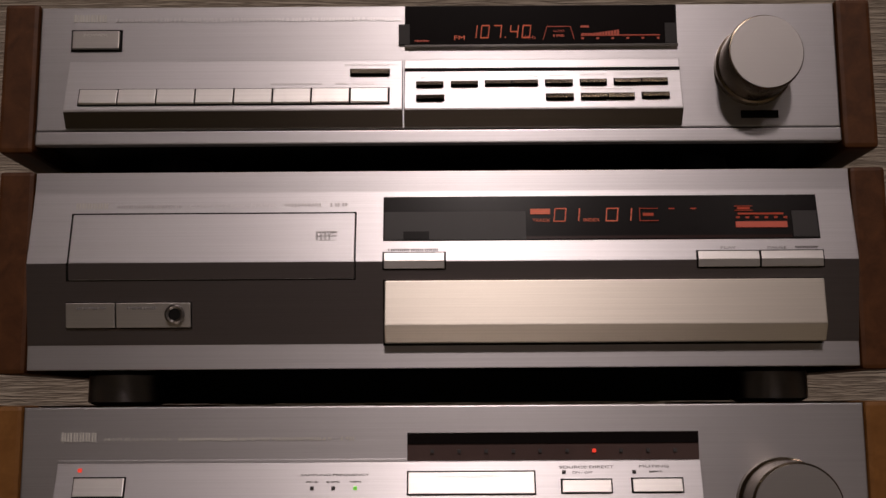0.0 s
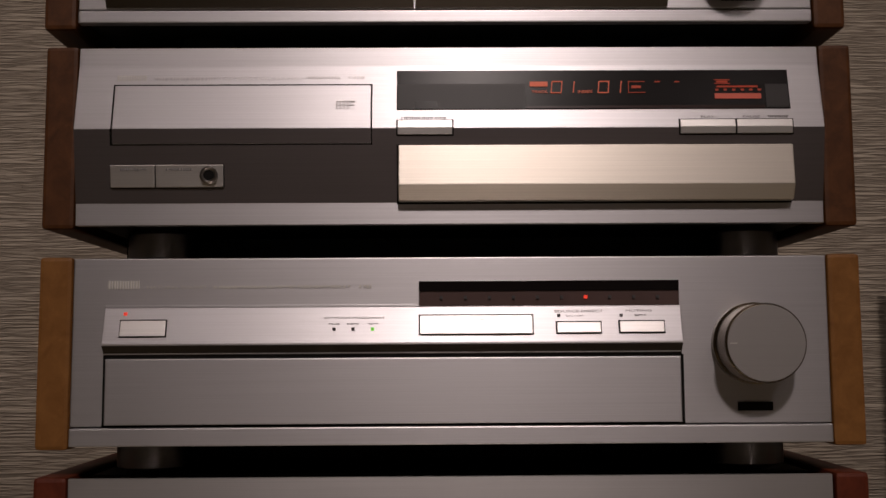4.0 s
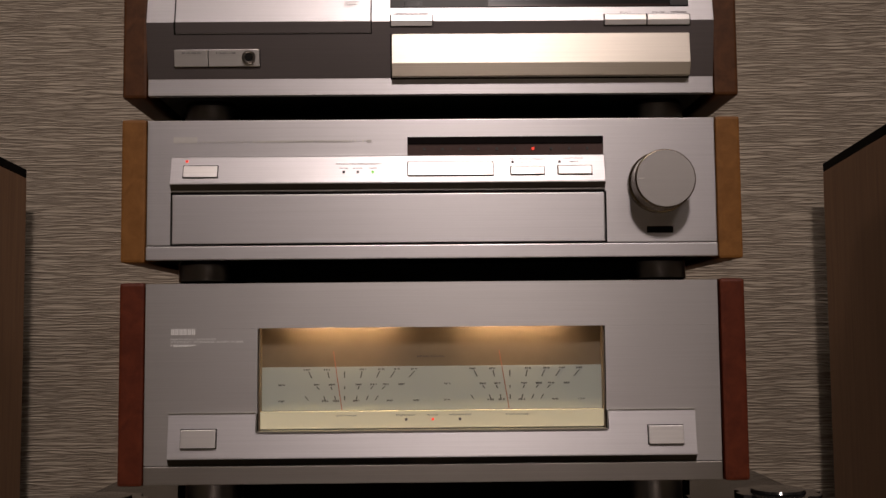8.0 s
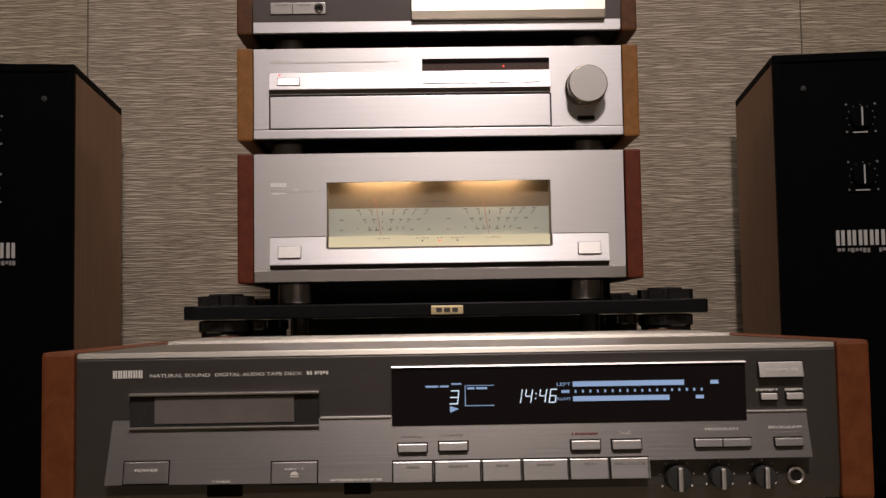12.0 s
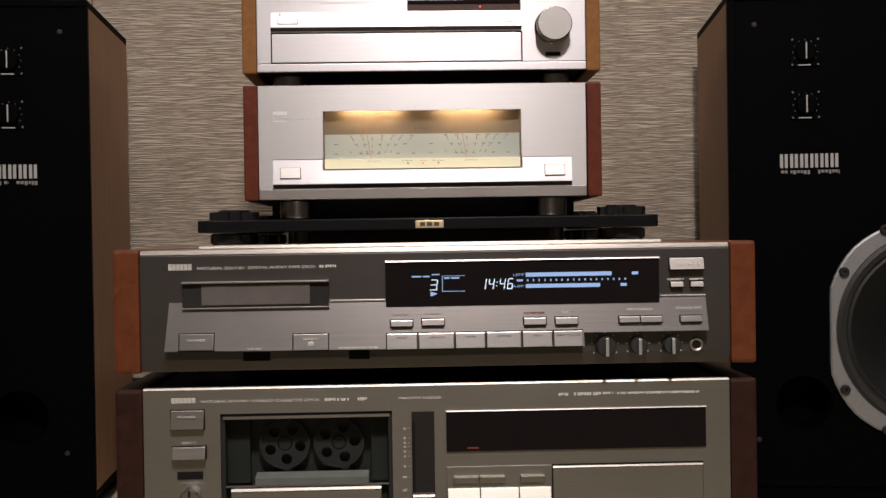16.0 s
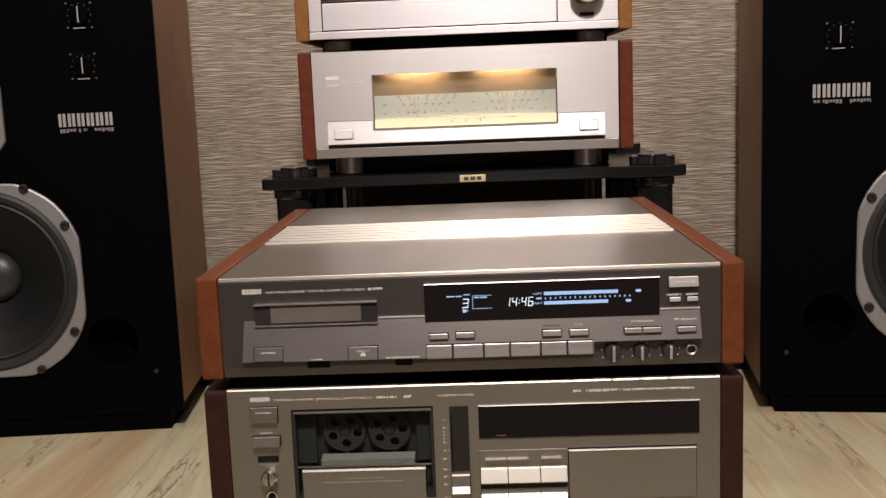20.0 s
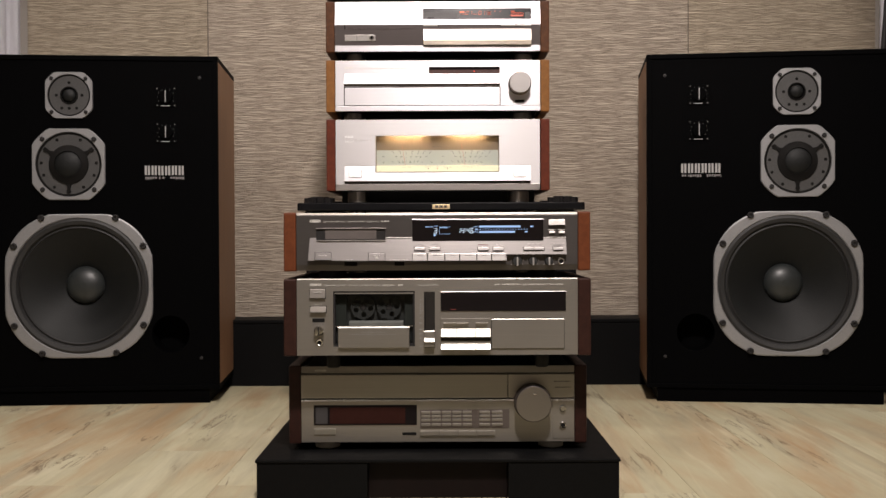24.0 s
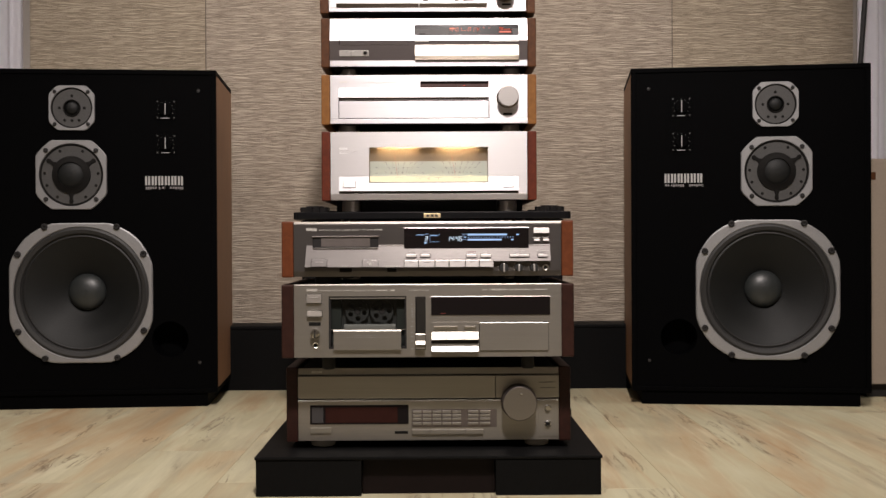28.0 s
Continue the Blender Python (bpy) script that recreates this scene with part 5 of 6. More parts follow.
k = face_key("eject_button", -0.1044, -0.0792, 0.3816, 0.3930, TITAN_SUB, sub, 0.0012)
u.words("button_print", "EJECT", -0.0970, -0.0860, 0.3884, 0.3900, lambda z: face(z) - 0.0014, PRINT_LIGHT, k)
bm = bmesh.new()
ye = face(0.385) - 0.0014
grow_plate(bm, [(-0.0940, 0.3862), (-0.0892, 0.3862), (-0.0900, 0.3876), (-0.0916, 0.3883), (-0.0932, 0.3876)], ye - 0.0003, ye + 0.0003)
grow_bar(bm, -0.0940, -0.0892, 0.3850, 0.3857, ye)
u.add("eject_sign", bm, PRINT_LIGHT, k)
u.words("timer_print", "TIMER", -0.1372, -0.1268, 0.3826, 0.3838, lambda z: face(z) - 0.0004, PRINT_LIGHT, sub)
u.bars("remote_print", [(-0.0720, -0.0430, 0.3823, 0.3834)], face, PRINT_LIGHT, sub)
for x0, x1 in ((-0.1415, -0.1220), (-0.0650, -0.0501)):
    u.box("slider_slot", x0, x1, -0.0012, 0.001, 0.3736, 0.3800, GAP, panel, 0)
for x, r in ((0.1225, 0.0072), (0.1465, 0.0063), (0.1709, 0.0063)):
    kn = u.lathe("rotary_knob", ((r, 0.0), (r, -0.006), (r * 0.92, -0.007), (r * 0.3, -0.0072)), (x, 0.0, 0.3798), RUBBER, label="small black knob with a chrome bar")
    u.box("knob_bar", x - 0.0013, x + 0.0013, -0.0105, -0.0070, 0.3798 - r * 0.95, 0.3798 + r * 0.9, SILVER_KEY, kn, 0.0008)
    bm = bmesh.new()
    for i in range(7):
        a = radians(-120 + i * 40)
        grow_bar(bm, x + 1.35 * r * math.sin(a) - 0.0004, x + 1.35 * r * math.sin(a) + 0.0004, 0.3798 + 1.35 * r * math.cos(a) - 0.0004, 0.3798 + 1.35 * r * math.cos(a) + 0.0004, -0.0002)
    u.add("knob_scale", bm, PRINT_LIGHT, kn)
jk = u.lathe("phone_socket", ((0.0050, 0.0), (0.0050, -0.0015), (0.0042, -0.002), (0.0033, -0.0014), (0.003, 0.002)), (0.1898, 0.0, 0.3798), TITAN_LIGHT)
u.lathe("socket_hole", ((0.0033, 0.0), (0.0033, -0.0003), (0.0005, -0.0003)), (0.1898, -0.0009, 0.3798), GAP, jk)
u.feet(((-0.165, 0.05), (0.165, 0.05), (-0.165, 0.36), (0.165, 0.36)), 0.3520, D0 + 0.002, 0.022, CHASSIS)

# ---- cassette deck ----
K0, K1 = 0.2355, 0.3520
ob = thing("cassette_deck", "champagne metal cassette deck with reel window and dark cheeks", "cassette deck", (0, -0.611, 0.1985))
u = Unit(ob, 0.2110)
u.box("chassis", -0.2130, 0.2130, 0.0240, 0.30, K0 + 0.002, K1 - 0.001, CHASSIS)
CX0, CX1, CZ0, CZ1 = -0.1600, -0.0345, 0.2490, 0.3340
for x0, x1, z0, z1 in ((-0.2156, CX0, K0, K1), (CX1, 0.2156, K0, K1), (CX0 + 0.00005, CX1 - 0.00005, CZ1, K1), (CX0 + 0.00005, CX1 - 0.00005, K0, CZ0)):
    bm = bmesh.new()
    grow_box(bm, x0, x1, 0.0, 0.0062, z0, z1, 0)
    panel = u.add("front_panel", bm, CHAMP)
u.prism("top_edge", -0.2156, 0.2156, [(0.0, K1 + 0.00005), (0.0010, K1 + 0.0014), (0.0062, K1 + 0.0014), (0.0062, K1 + 0.00005)], CHAMP_KEY, None, 0.0002)
u.cheeks(K0 - 0.001, K1 + 0.001, 0.295, WOOD_BLACK, half=0.2160, width=0.020)
u.mark(-0.1954, -0.1776, 0.3425, 0.3462, -0.0002, PRINT_LIGHT)
u.words("name_print", "NATURAL SOUND", -0.1735, -0.1395, 0.3425, 0.3443, -0.0002, PRINT_LIGHT)
u.words("type_print", "STEREO CASSETTE DECK", -0.1365, -0.0870, 0.3423, 0.3441, -0.0002, PRINT_LIGHT)
u.bars("model_print", [(-0.0835, -0.0650, 0.3422, 0.3441), (-0.0595, -0.0515, 0.3421, 0.3443)], -0.0002, PRINT_LIGHT)
u.words("fader_print", "MASTER FADER", -0.0295, 0.0020, 0.3423, 0.3440, -0.0002, PRINT_LIGHT)
u.bars("system_print", [(0.0885, 0.0955, 0.3425, 0.3445), (0.1000, 0.1290, 0.3425, 0.3447), (0.1320, 0.1385, 0.3428, 0.3444), (0.1400, 0.1930, 0.3428, 0.3444)], -0.0002, PRINT_LIGHT)
well = u.box("cassette_well", CX0, CX1, 0.020, 0.0235, CZ0, CZ1, painted("well_grey", (0.012, 0.014, 0.013), 0.5), None, 0, "dark cassette window with two spoked reels behind it")
for x0, x1, z0, z1 in ((CX0, CX0 + 0.003, CZ0, CZ1), (CX1 - 0.003, CX1, CZ0, CZ1), (CX0 + 0.0031, CX1 - 0.0031, CZ1 - 0.003, CZ1), (CX0 + 0.0031, CX1 - 0.0031, CZ0, CZ0 + 0.003)):
    u.box("well_side", x0, x1, 0.002, 0.0199, z0, z1, CHASSIS, well, 0)
u.box("well_top_rim", CX0 + 0.002, CX1 - 0.002, 0.0003, 0.0018, CZ1 - 0.0042, CZ1 - 0.0022, CHAMP, well, 0)
REEL = painted("reel_grey", (0.021, 0.0225, 0.0215), 0.55, 0.0, sheen=0.15)
for rx, ang in ((-0.1150, 60), (-0.0747, 75)):
    bm = bmesh.new()
    rz = 0.3090
    rim = [(rx + 0.0187 * math.cos(2 * math.pi * k / 48), rz + 0.0187 * math.sin(2 * math.pi * k / 48)) for k in range(48)]
    eyes = [(rx + 0.0118 * math.cos(radians(ang + k * 72)), rz + 0.0118 * math.sin(radians(ang + k * 72)), 0.0040) for k in range(5)]
    holed_plate(bm, rim, [(rx, rz, 0.0056)] + eyes, 0.0140, 0.0152, 24)
    reel = u.add("reel", bm, REEL, well)
    u.lathe("reel_rim", ((0.0187, 0.0), (0.0187, -0.0012), (0.0172, -0.0012), (0.0172, 0.0)), (rx, 0.0139, rz), REEL, reel, steps=48, ring=True)
    u.lathe("hub", ((0.0050, 0.0), (0.0048, -0.002), (0.002, -0.0022)), (rx, 0.0165, rz), CHASSIS, reel, steps=18)
WELL_PANE = painted("well_pane", (0.016, 0.019, 0.017), 0.4, sheen=0.2)
for x0, x1 in ((CX0 + 0.0031, -0.1405), (-0.0505, CX1 - 0.0031)):
    u.box("well_pane", x0, x1, 0.0120, 0.0195, 0.2805, CZ1 - 0.0043, WELL_PANE, well, 0)
u.box("well_bar", CX0 + 0.0031, CX1 - 0.0031, 0.0020, 0.0038, 0.2796, 0.2806, CHAMP, well, 0)
u.prism("well_ledge", -0.1360, -0.0525, [(0.004, 0.2805), (0.004, 0.2855), (0.014, 0.2880), (0.014, 0.2805)], painted("ledge_grey", (0.11, 0.115, 0.105), 0.4), well, 0.0003)
lid = u.box("cassette_lid", -0.1520, -0.0430, -0.0050, 0.010, 0.2475, 0.2780, CHAMP, None, 0.0006, "closed champagne cassette lid")
u.edge("lid_edge", -0.1520, -0.0430, -0.0056, 0.2782, 0.2800, CHAMP_KEY, lid)
u.words("lid_print", "Amorphous 3-Head", -0.1170, -0.0805, 0.2706, 0.2722, -0.0051, PRINT_SPEAKER, lid)
u.words("lid_print", "Closed Loop Dual Capstan mechanism", -0.1335, -0.0640, 0.2672, 0.2688, -0.0051, PRINT_SPEAKER, lid)
b = flat_key("power_button", -0.1956, -0.1716, 0.3237, 0.3372, COVER, 0.0040)
u.words("button_print", "POWER", -0.1900, -0.1770, 0.3322, 0.3338, -0.0034, PRINT_LIGHT, b)
b = flat_key("eject_button", -0.1946, -0.1706, 0.3020, 0.3108, COVER, 0.0055)
u.words("eject_print", "EJECT", -0.1880, -0.1770, 0.3128, 0.3142, -0.0002, PRINT_LIGHT)
u.box("timer_slot", -0.1917, -0.1730, -0.0006, 0.001, 0.2868, 0.2925, GAP, None, 0)
kn = u.lathe("level_knob", ((0.0074, 0.0), (0.0074, -0.009), (0.006, -0.0105), (0.001, -0.0108)), (-0.1812, 0.0, 0.2743), CHROME)
u.box("knob_groove", -0.1820, -0.1804, -0.0113, -0.0100, 0.2680, 0.2806, CHASSIS, kn, 0)
jk = u.lathe("phone_socket", ((0.0052, 0.0), (0.0052, -0.0015), (0.0043, -0.002), (0.0033, -0.0014), (0.003, 0.002)), (-0.1810, 0.0, 0.2554), CHROME)
u.lathe("socket_hole", ((0.0035, 0.0), (0.0035, -0.0003), (0.0005, -0.0003)), (-0.1810, -0.0009, 0.2554), GAP, jk)
u.bars("knob_print", [(-0.188, -0.175, 0.2635, 0.2645), (-0.190, -0.174, 0.2835, 0.2846)], -0.0002, PRINT_GREY)
fs_ = u.box("fader_slot", -0.0203, -0.0036, -0.0006, 0.001, 0.2475, 0.3330, painted("slot_brown", (0.02, 0.018, 0.016), 0.5, sheen=0.15), None, 0, "long fader slot with a champagne slider")
u.box("fader_groove", -0.0200, -0.0180, -0.0012, 0.0, 0.2720, 0.3260, GAP, fs_, 0)
u.box("fader_knob", -0.0199, -0.0042, -0.0085, -0.0005, 0.2490, 0.2735, CHAMP, fs_, 0.0006)
u.prism("fader_cap", -0.0199, -0.0042, [(-0.0086, 0.2622), (-0.0118, 0.2566), (-0.0110, 0.2558), (-0.0080, 0.2558), (-0.0080, 0.2622)], CHAMP_KEY, fs_, 0.0003)
u.edge("fader_edge", -0.0199, -0.0042, -0.0092, 0.2722, 0.2738, CHAMP_KEY, fs_)
bm = bmesh.new()
for i, z in enumerate((0.3206, 0.3136, 0.3101, 0.3072, 0.3037, 0.3002, 0.2927, 0.2849, 0.2753, 0.2684, 0.2614, 0.2490)):
    w = 0.0012 if i < 7 else 0.0022
    grow_bar(bm, -0.0252 - w, -0.0252 + w * 0.4, z - 0.0008, z + 0.0008, -0.0002)
    grow_bar(bm, -0.0228, -0.0220, z - 0.0004, z + 0.0004, -0.0002)
u.add("fader_scale", bm, PRINT_SPEAKER, fs_)
win = u.box("display_window", 0.0052, 0.1975, -0.0012, 0.002, 0.3030, 0.3325, SMOKED, bev=0.0003, label="dark unlit meter window")
u.edge("window_edge", 0.0052, 0.1975, -0.0022, 0.3326, 0.3333, CHAMP, win)
u.box("record_lamp", 0.0205, 0.0290, -0.0016, -0.0008, 0.3050, 0.3062, PRINT_RED, win, 0)
blk = u.box("key_block", 0.0050, 0.0822, -0.0010, 0.001, 0.2425, 0.2918, CHAMP, bev=0.0003)
for x0, x1 in ((0.0100, 0.0283), (0.0290, 0.0478), (0.0590, 0.0768)):
    u.prism("mode_key", x0, x1, [(-0.0055, 0.2850), (-0.0055, 0.2842), (-0.0015, 0.2795), (0.0, 0.2795), (0.0, 0.2855)], CHAMP, blk, 0.0003)
for z0, z1 in ((0.2630, 0.2763), (0.2436, 0.2572)):
    for x0, x1 in ((0.0056, 0.0292), (0.0297, 0.0577), (0.0582, 0.0815)):
        lip = 0.0045 if z0 < 0.25 else 0.0006
        u.prism("transport_key", x0, x1, [(-0.0020, z1), (-0.0026, z1 - lip), (-0.0080, z0 + 0.001), (-0.0070, z0), (0.0, z0), (0.0, z1)], CHAMP_KEY, None, 0.0003)
u.box("key_gap", 0.0052, 0.0820, -0.0016, 0.0, 0.2576, 0.2626, CHASSIS, blk, 0)
u.box("door_gap", 0.0826, 0.1952, -0.0003, 0.001, 0.2450, 0.2922, GAP, None, 0)
dr = u.box("control_door", 0.0833, 0.1945, -0.0024, 0.001, 0.2456, 0.2905, CHAMP, None, 0.0005, "plain closed champagne flap")
u.edge("door_edge", 0.0833, 0.1945, -0.0030, 0.2900, 0.2912, CHAMP, dr)
u.feet(((-0.165, 0.05), (0.165, 0.05), (-0.165, 0.25), (0.165, 0.25)), 0.2110, K0 + 0.002, 0.011, CHASSIS)

# ---- receiver ----
R0, R1 = 0.0905, 0.2110
ob = thing("receiver", "champagne metal receiver with large volume knob on the low stand", "receiver", (0, -0.549, 0.0640))
u = Unit(ob, 0.0775, 1.006)
u.box("chassis", -0.2130, 0.2130, 0.0065, 0.345, R0 + 0.002, R1 - 0.001, CHASSIS)
u.prism("top_strip", -0.2178, 0.2178, [(0.0, 0.1998), (0.0015, R1), (0.0062, R1), (0.0062, 0.1998)], CHAMP, bev=0.0004)
up_door = u.box("upper_door", -0.2178, 0.1115, -0.0030, 0.006, 0.1605, 0.1985, CHAMP, None, 0.0006, "long plain closed upper flap")
u.edge("door_edge", -0.2178, 0.1115, -0.0040, 0.1972, 0.1988, CHAMP_KEY, up_door)
kp = u.box("knob_panel", 0.1122, 0.2178, -0.0030, 0.006, 0.1605, 0.1985, CHAMP, None, 0.0006)
u.edge("panel_edge", 0.1122, 0.2178, -0.0040, 0.1972, 0.1988, CHAMP_KEY, kp)
low = u.box("lower_panel", -0.2178, 0.2178, -0.0015, 0.006, R0, 0.1580, CHAMP, None, 0.0006)
u.edge("panel_edge", -0.2178, 0.2178, -0.0028, 0.1560, 0.1582, CHAMP_KEY, low)
u.cheeks(R0 - 0.002, R1 + 0.0015, 0.34, WOOD_RB, half=0.2182, width=0.0195)
u.mark(-0.1960, -0.1780, 0.2030, 0.2062, -0.0001, PRINT_LIGHT)
u.bars("model_print", [(0.185, 0.212, 0.1855, 0.1872), (0.187, 0.212, 0.1765, 0.1778)], -0.0032, PRINT_DARK, kp)
win = u.box("display_window", -0.1980, -0.0335, -0.0024, 0.0, 0.1178, 0.1496, SMOKED, None, 0.0003, "dark red brown display window, unlit")
u.box("red_field", -0.1720, -0.0520, -0.0028, -0.0022, 0.1205, 0.1460, RED_WINDOW, win, 0)
u.box("grey_field", -0.1950, -0.1760, -0.0028, -0.0022, 0.1205, 0.1460, GREY_WINDOW, win, 0)
u.box("power_button", -0.1975, -0.1630, -0.0035, 0.0, 0.1030, 0.1125, CHAMP_KEY, None, 0.0005)
u.box("remote_slot", -0.0567, -0.0345, -0.0021, 0.0, 0.1015, 0.1060, GAP, low, 0)
tray = u.box("key_tray", -0.0285, 0.1140, -0.0020, 0.0, 0.1120, 0.1420, DARKER_METAL, low, 0)
for r_, z in enumerate((0.1378, 0.1318, 0.1258, 0.1185)):
    for i in range(7):
        x0 = -0.0265 + i * 0.0165 + (0.0100 if i > 4 else 0)
        w = 0.0145 if i < 5 else 0.017
        if i == 6:
            x0 += 0.0035
        if x0 + w < 0.1135:
            u.box("preset_key", x0, x0 + w, -0.0050, -0.0015, z - 0.0021, z + 0.0021, CHAMP, None, 0.0005)
for i in range(4):
    u.box("tuning_key", -0.0280 + i * 0.0300, 0.0010 + i * 0.0300, -0.0050, -0.001, 0.1010, 0.1085, CHAMP, None, 0.0006)
u.knob("volume_knob", 0.1505, 0.1545, 0.0292, 0.030, COVER, DARKER_METAL, line=False)
u.box("knob_dot", 0.1500, 0.1545, -0.0322, -0.0305, 0.1695, 0.1715, CHROME, None, 0.0006)
u.box("socket_panel", 0.1830, 0.2165, -0.0024, 0.0, 0.0955, 0.1545, CHAMP, low, 0.0003)
for z, name in ((0.1435, "balance_knob"), (0.1175, "phone_socket")):
    jk = u.lathe(name, ((0.0052, 0.0), (0.0052, -0.0035), (0.004, -0.0045), (0.0006, -0.0045)), (0.1990, -0.0020, z), CHROME)
    if name == "phone_socket":
        u.lathe("socket_hole", ((0.0036, 0.0), (0.0036, -0.0003), (0.0005, -0.0003)), (0.1990, -0.0066, z), GAP, jk)
IVORY = painted("ivory_foot", (0.50, 0.47, 0.40), 0.4, 0.0, 0.08)
u.feet(((-0.179, 0.030), (0.183, 0.030), (-0.179, 0.29), (0.183, 0.29)), 0.0775, R0 + 0.002, 0.0205, IVORY)


# ---- loudspeakers ----
SW, SH, SD = 0.556, 0.842, 0.335


def enlarge(ob, centre, k):
    """Grows a driver with all its pieces about its centre."""
    c = Vector(centre)
    for o in (ob, *ob.children):
        for v in o.data.vertices:
            v.co = c + (v.co - c) * k


def loudspeaker(s, at, turn):
    """s: the side on which the inner edge lies, as the sign of its local x run."""
    ob = thing("loudspeaker", "tall black three way loudspeaker with walnut sides standing on the floor", "loudspeaker", at, turn, "pair of loudspeakers")
    u = Unit(ob, 0.0)
    X = lambda v: s * v * 1.04

    def bx(name, a, b, y0, y1, z0, z1, m, parent=None, bev=0.001, label=""):
        return u.box(name, min(X(a), X(b)), max(X(a), X(b)), y0, y1, z0, z1, m, parent, bev, label)

    bx("cabinet_body", 0.012, SW - 0.012, 0.075, SD, 0.046, SH - 0.012, SATIN_BLACK)
    bx("top_board", 0.0, SW, 0.0, SD, SH - 0.012, SH, SATIN_BLACK, bev=0.0015)
    bx("bottom_board", 0.0, SW, 0.0, SD, 0.034, 0.0455, SATIN_BLACK, bev=0.0015)
    for a, b in ((0.0, 0.0118), (SW - 0.0118, SW)):
        bx("side_board", a, b, 0.012, SD, 0.046, SH - 0.0123, VENEER, label="walnut veneered side")
        bx("front_edge", a, b, 0.0, 0.0118, 0.046, SH - 0.0123, SATIN_BLACK)
    bm = bmesh.new()
    a, b = sorted((X(0.0122), X(SW - 0.0122)))
    holed_plate(bm, [(a, 0.0462), (b, 0.0462), (b, SH - 0.0125), (a, SH - 0.0125)], ((X(0.318), 0.2875, 0.161), (X(0.112), 0.169, 0.0450)), 0.003, 0.02)
    baffle = u.add("baffle", bm, SATIN_BLACK, None, "matt black front board")
    bx("plinth", 0.024, SW - 0.024, 0.006, SD - 0.02, 0.0, 0.0338, SATIN_BLACK)
    F = 0.003
    # woofer
    cx, cz = X(0.318), 0.2875
    bm = bmesh.new()
    ring_plate(bm, octagon(cx, cz, 0.161, 0.098, 0.22), cx, cz, 0.1535, F - 0.007, F)
    w = u.add("woofer", bm, FRAME_METAL, None, "large woofer with pale cast frame and black cone")
    u.lathe("surround", ((0.1530, 0.0), (0.1525, -0.003), (0.146, -0.0065), (0.138, -0.0045), (0.134, 0.002), (0.130, -0.0005), (0.127, 0.004), (0.150, 0.006)), (cx, F - 0.001, cz), RUBBER, w, steps=72, ring=True)
    bm = bmesh.new()
    prof = [(0.1285, 0.0015), (0.120, 0.0060), (0.105, 0.0140), (0.088, 0.0245), (0.070, 0.0360), (0.052, 0.0480), (0.040, 0.0560), (0.002, 0.0565)]
    grow_lathe(bm, prof, (cx, F, cz), "y", 72, open_end=True)
    u.add("cone", bm, CONE, w)
    bm = bmesh.new()
    prof = [(0.0430 * math.cos(a), 0.0520 - 0.024 * math.sin(a)) for a in [radians(k * 9) for k in range(10)]]
    grow_lathe(bm, prof, (cx, F, cz), "y", 48)
    u.add("dust_cap", bm, DOME, w)
    for dx, dz in ((0.081, 0.1525), (-0.081, 0.1525), (0.081, -0.1500), (-0.081, -0.1500), (0.141, 0.0895), (-0.141, 0.0895), (0.141, -0.0880), (-0.141, -0.0880)):
        u.lathe("bolt", ((0.0074, 0.0), (0.0074, -0.004), (0.0058, -0.0062), (0.003, -0.0062), (0.0026, -0.0035), (0.0005, -0.0035)), (cx + dx, F - 0.007, cz + dz), CHASSIS, w, steps=16)
    enlarge(w, (cx, F, cz), 1.075)
    # squawker
    cx, cz = X(0.340), 0.5800
    bm = bmesh.new()
    ring_plate(bm, octagon(cx, cz, 0.0815, 0.036, 0.42), cx, cz, 0.0745, F - 0.006, F)
    w = u.add("squawker", bm, FRAME_METAL, None, "middle driver behind a grey plate with pale frame")
    u.lathe("plate", ((0.0742, 0.0), (0.0742, -0.0025), (0.0725, -0.0030), (0.0710, -0.0020), (0.040, -0.0020), (0.037, 0.0010), (0.002, 0.0012)), (cx, F, cz), GRILLE_GREY, w, steps=64, open_end=True)
    bm = bmesh.new()
    prof = [(0.0365 * math.cos(a), 0.001 - 0.019 * math.sin(a)) for a in [radians(k * 9) for k in range(10)]]
    grow_lathe(bm, prof, (cx, F, cz), "y", 40)
    u.add("dome", bm, CONE, w)
    bm = bmesh.new()
    grow_lathe(bm, ((0.0445, 0.0), (0.0440, -0.004), (0.0400, -0.005), (0.0300, -0.0115), (0.0290, -0.009), (0.0290, 0.0)), (cx, F - 0.002, cz), "y", 48, True)
    for ang in (270, 33, 147):
        a = radians(ang)
        d, n = Vector((math.cos(a), math.sin(a))), Vector((-math.sin(a), math.cos(a)))
        o = Vector((cx, cz))
        half = ((0.036, 0.0085), (0.046, 0.0062), (0.051, 0.0036), (0.0575, 0.0036), (0.0600, 0.0048), (0.0640, 0.0044), (0.0662, 0.0022))
        pts = [o + d * r + n * h for r, h in half] + [o + d * r - n * h for r, h in reversed(half)]
        grow_plate(bm, [tuple(p) for p in pts], F - 0.0055, F - 0.0015)
    u.add("phase_ring", bm, GAP, w)
    u.lathe("plate_rim", ((0.0744, 0.0), (0.0740, -0.0036), (0.0715, -0.0040), (0.0685, -0.0024), (0.0685, 0.0)), (cx, F, cz), GAP, w, steps=64, ring=True)
    for ang in (65, 115, 3, -24, -58, 177, 204, 238):
        a = radians(ang)
        u.lathe("plate_hole", ((0.0036, 0.0), (0.0036, -0.0006), (0.0005, -0.0006)), (cx + 0.0615 * math.cos(a), F - 0.0018, cz + 0.0615 * math.sin(a)), GAP, w, steps=12)
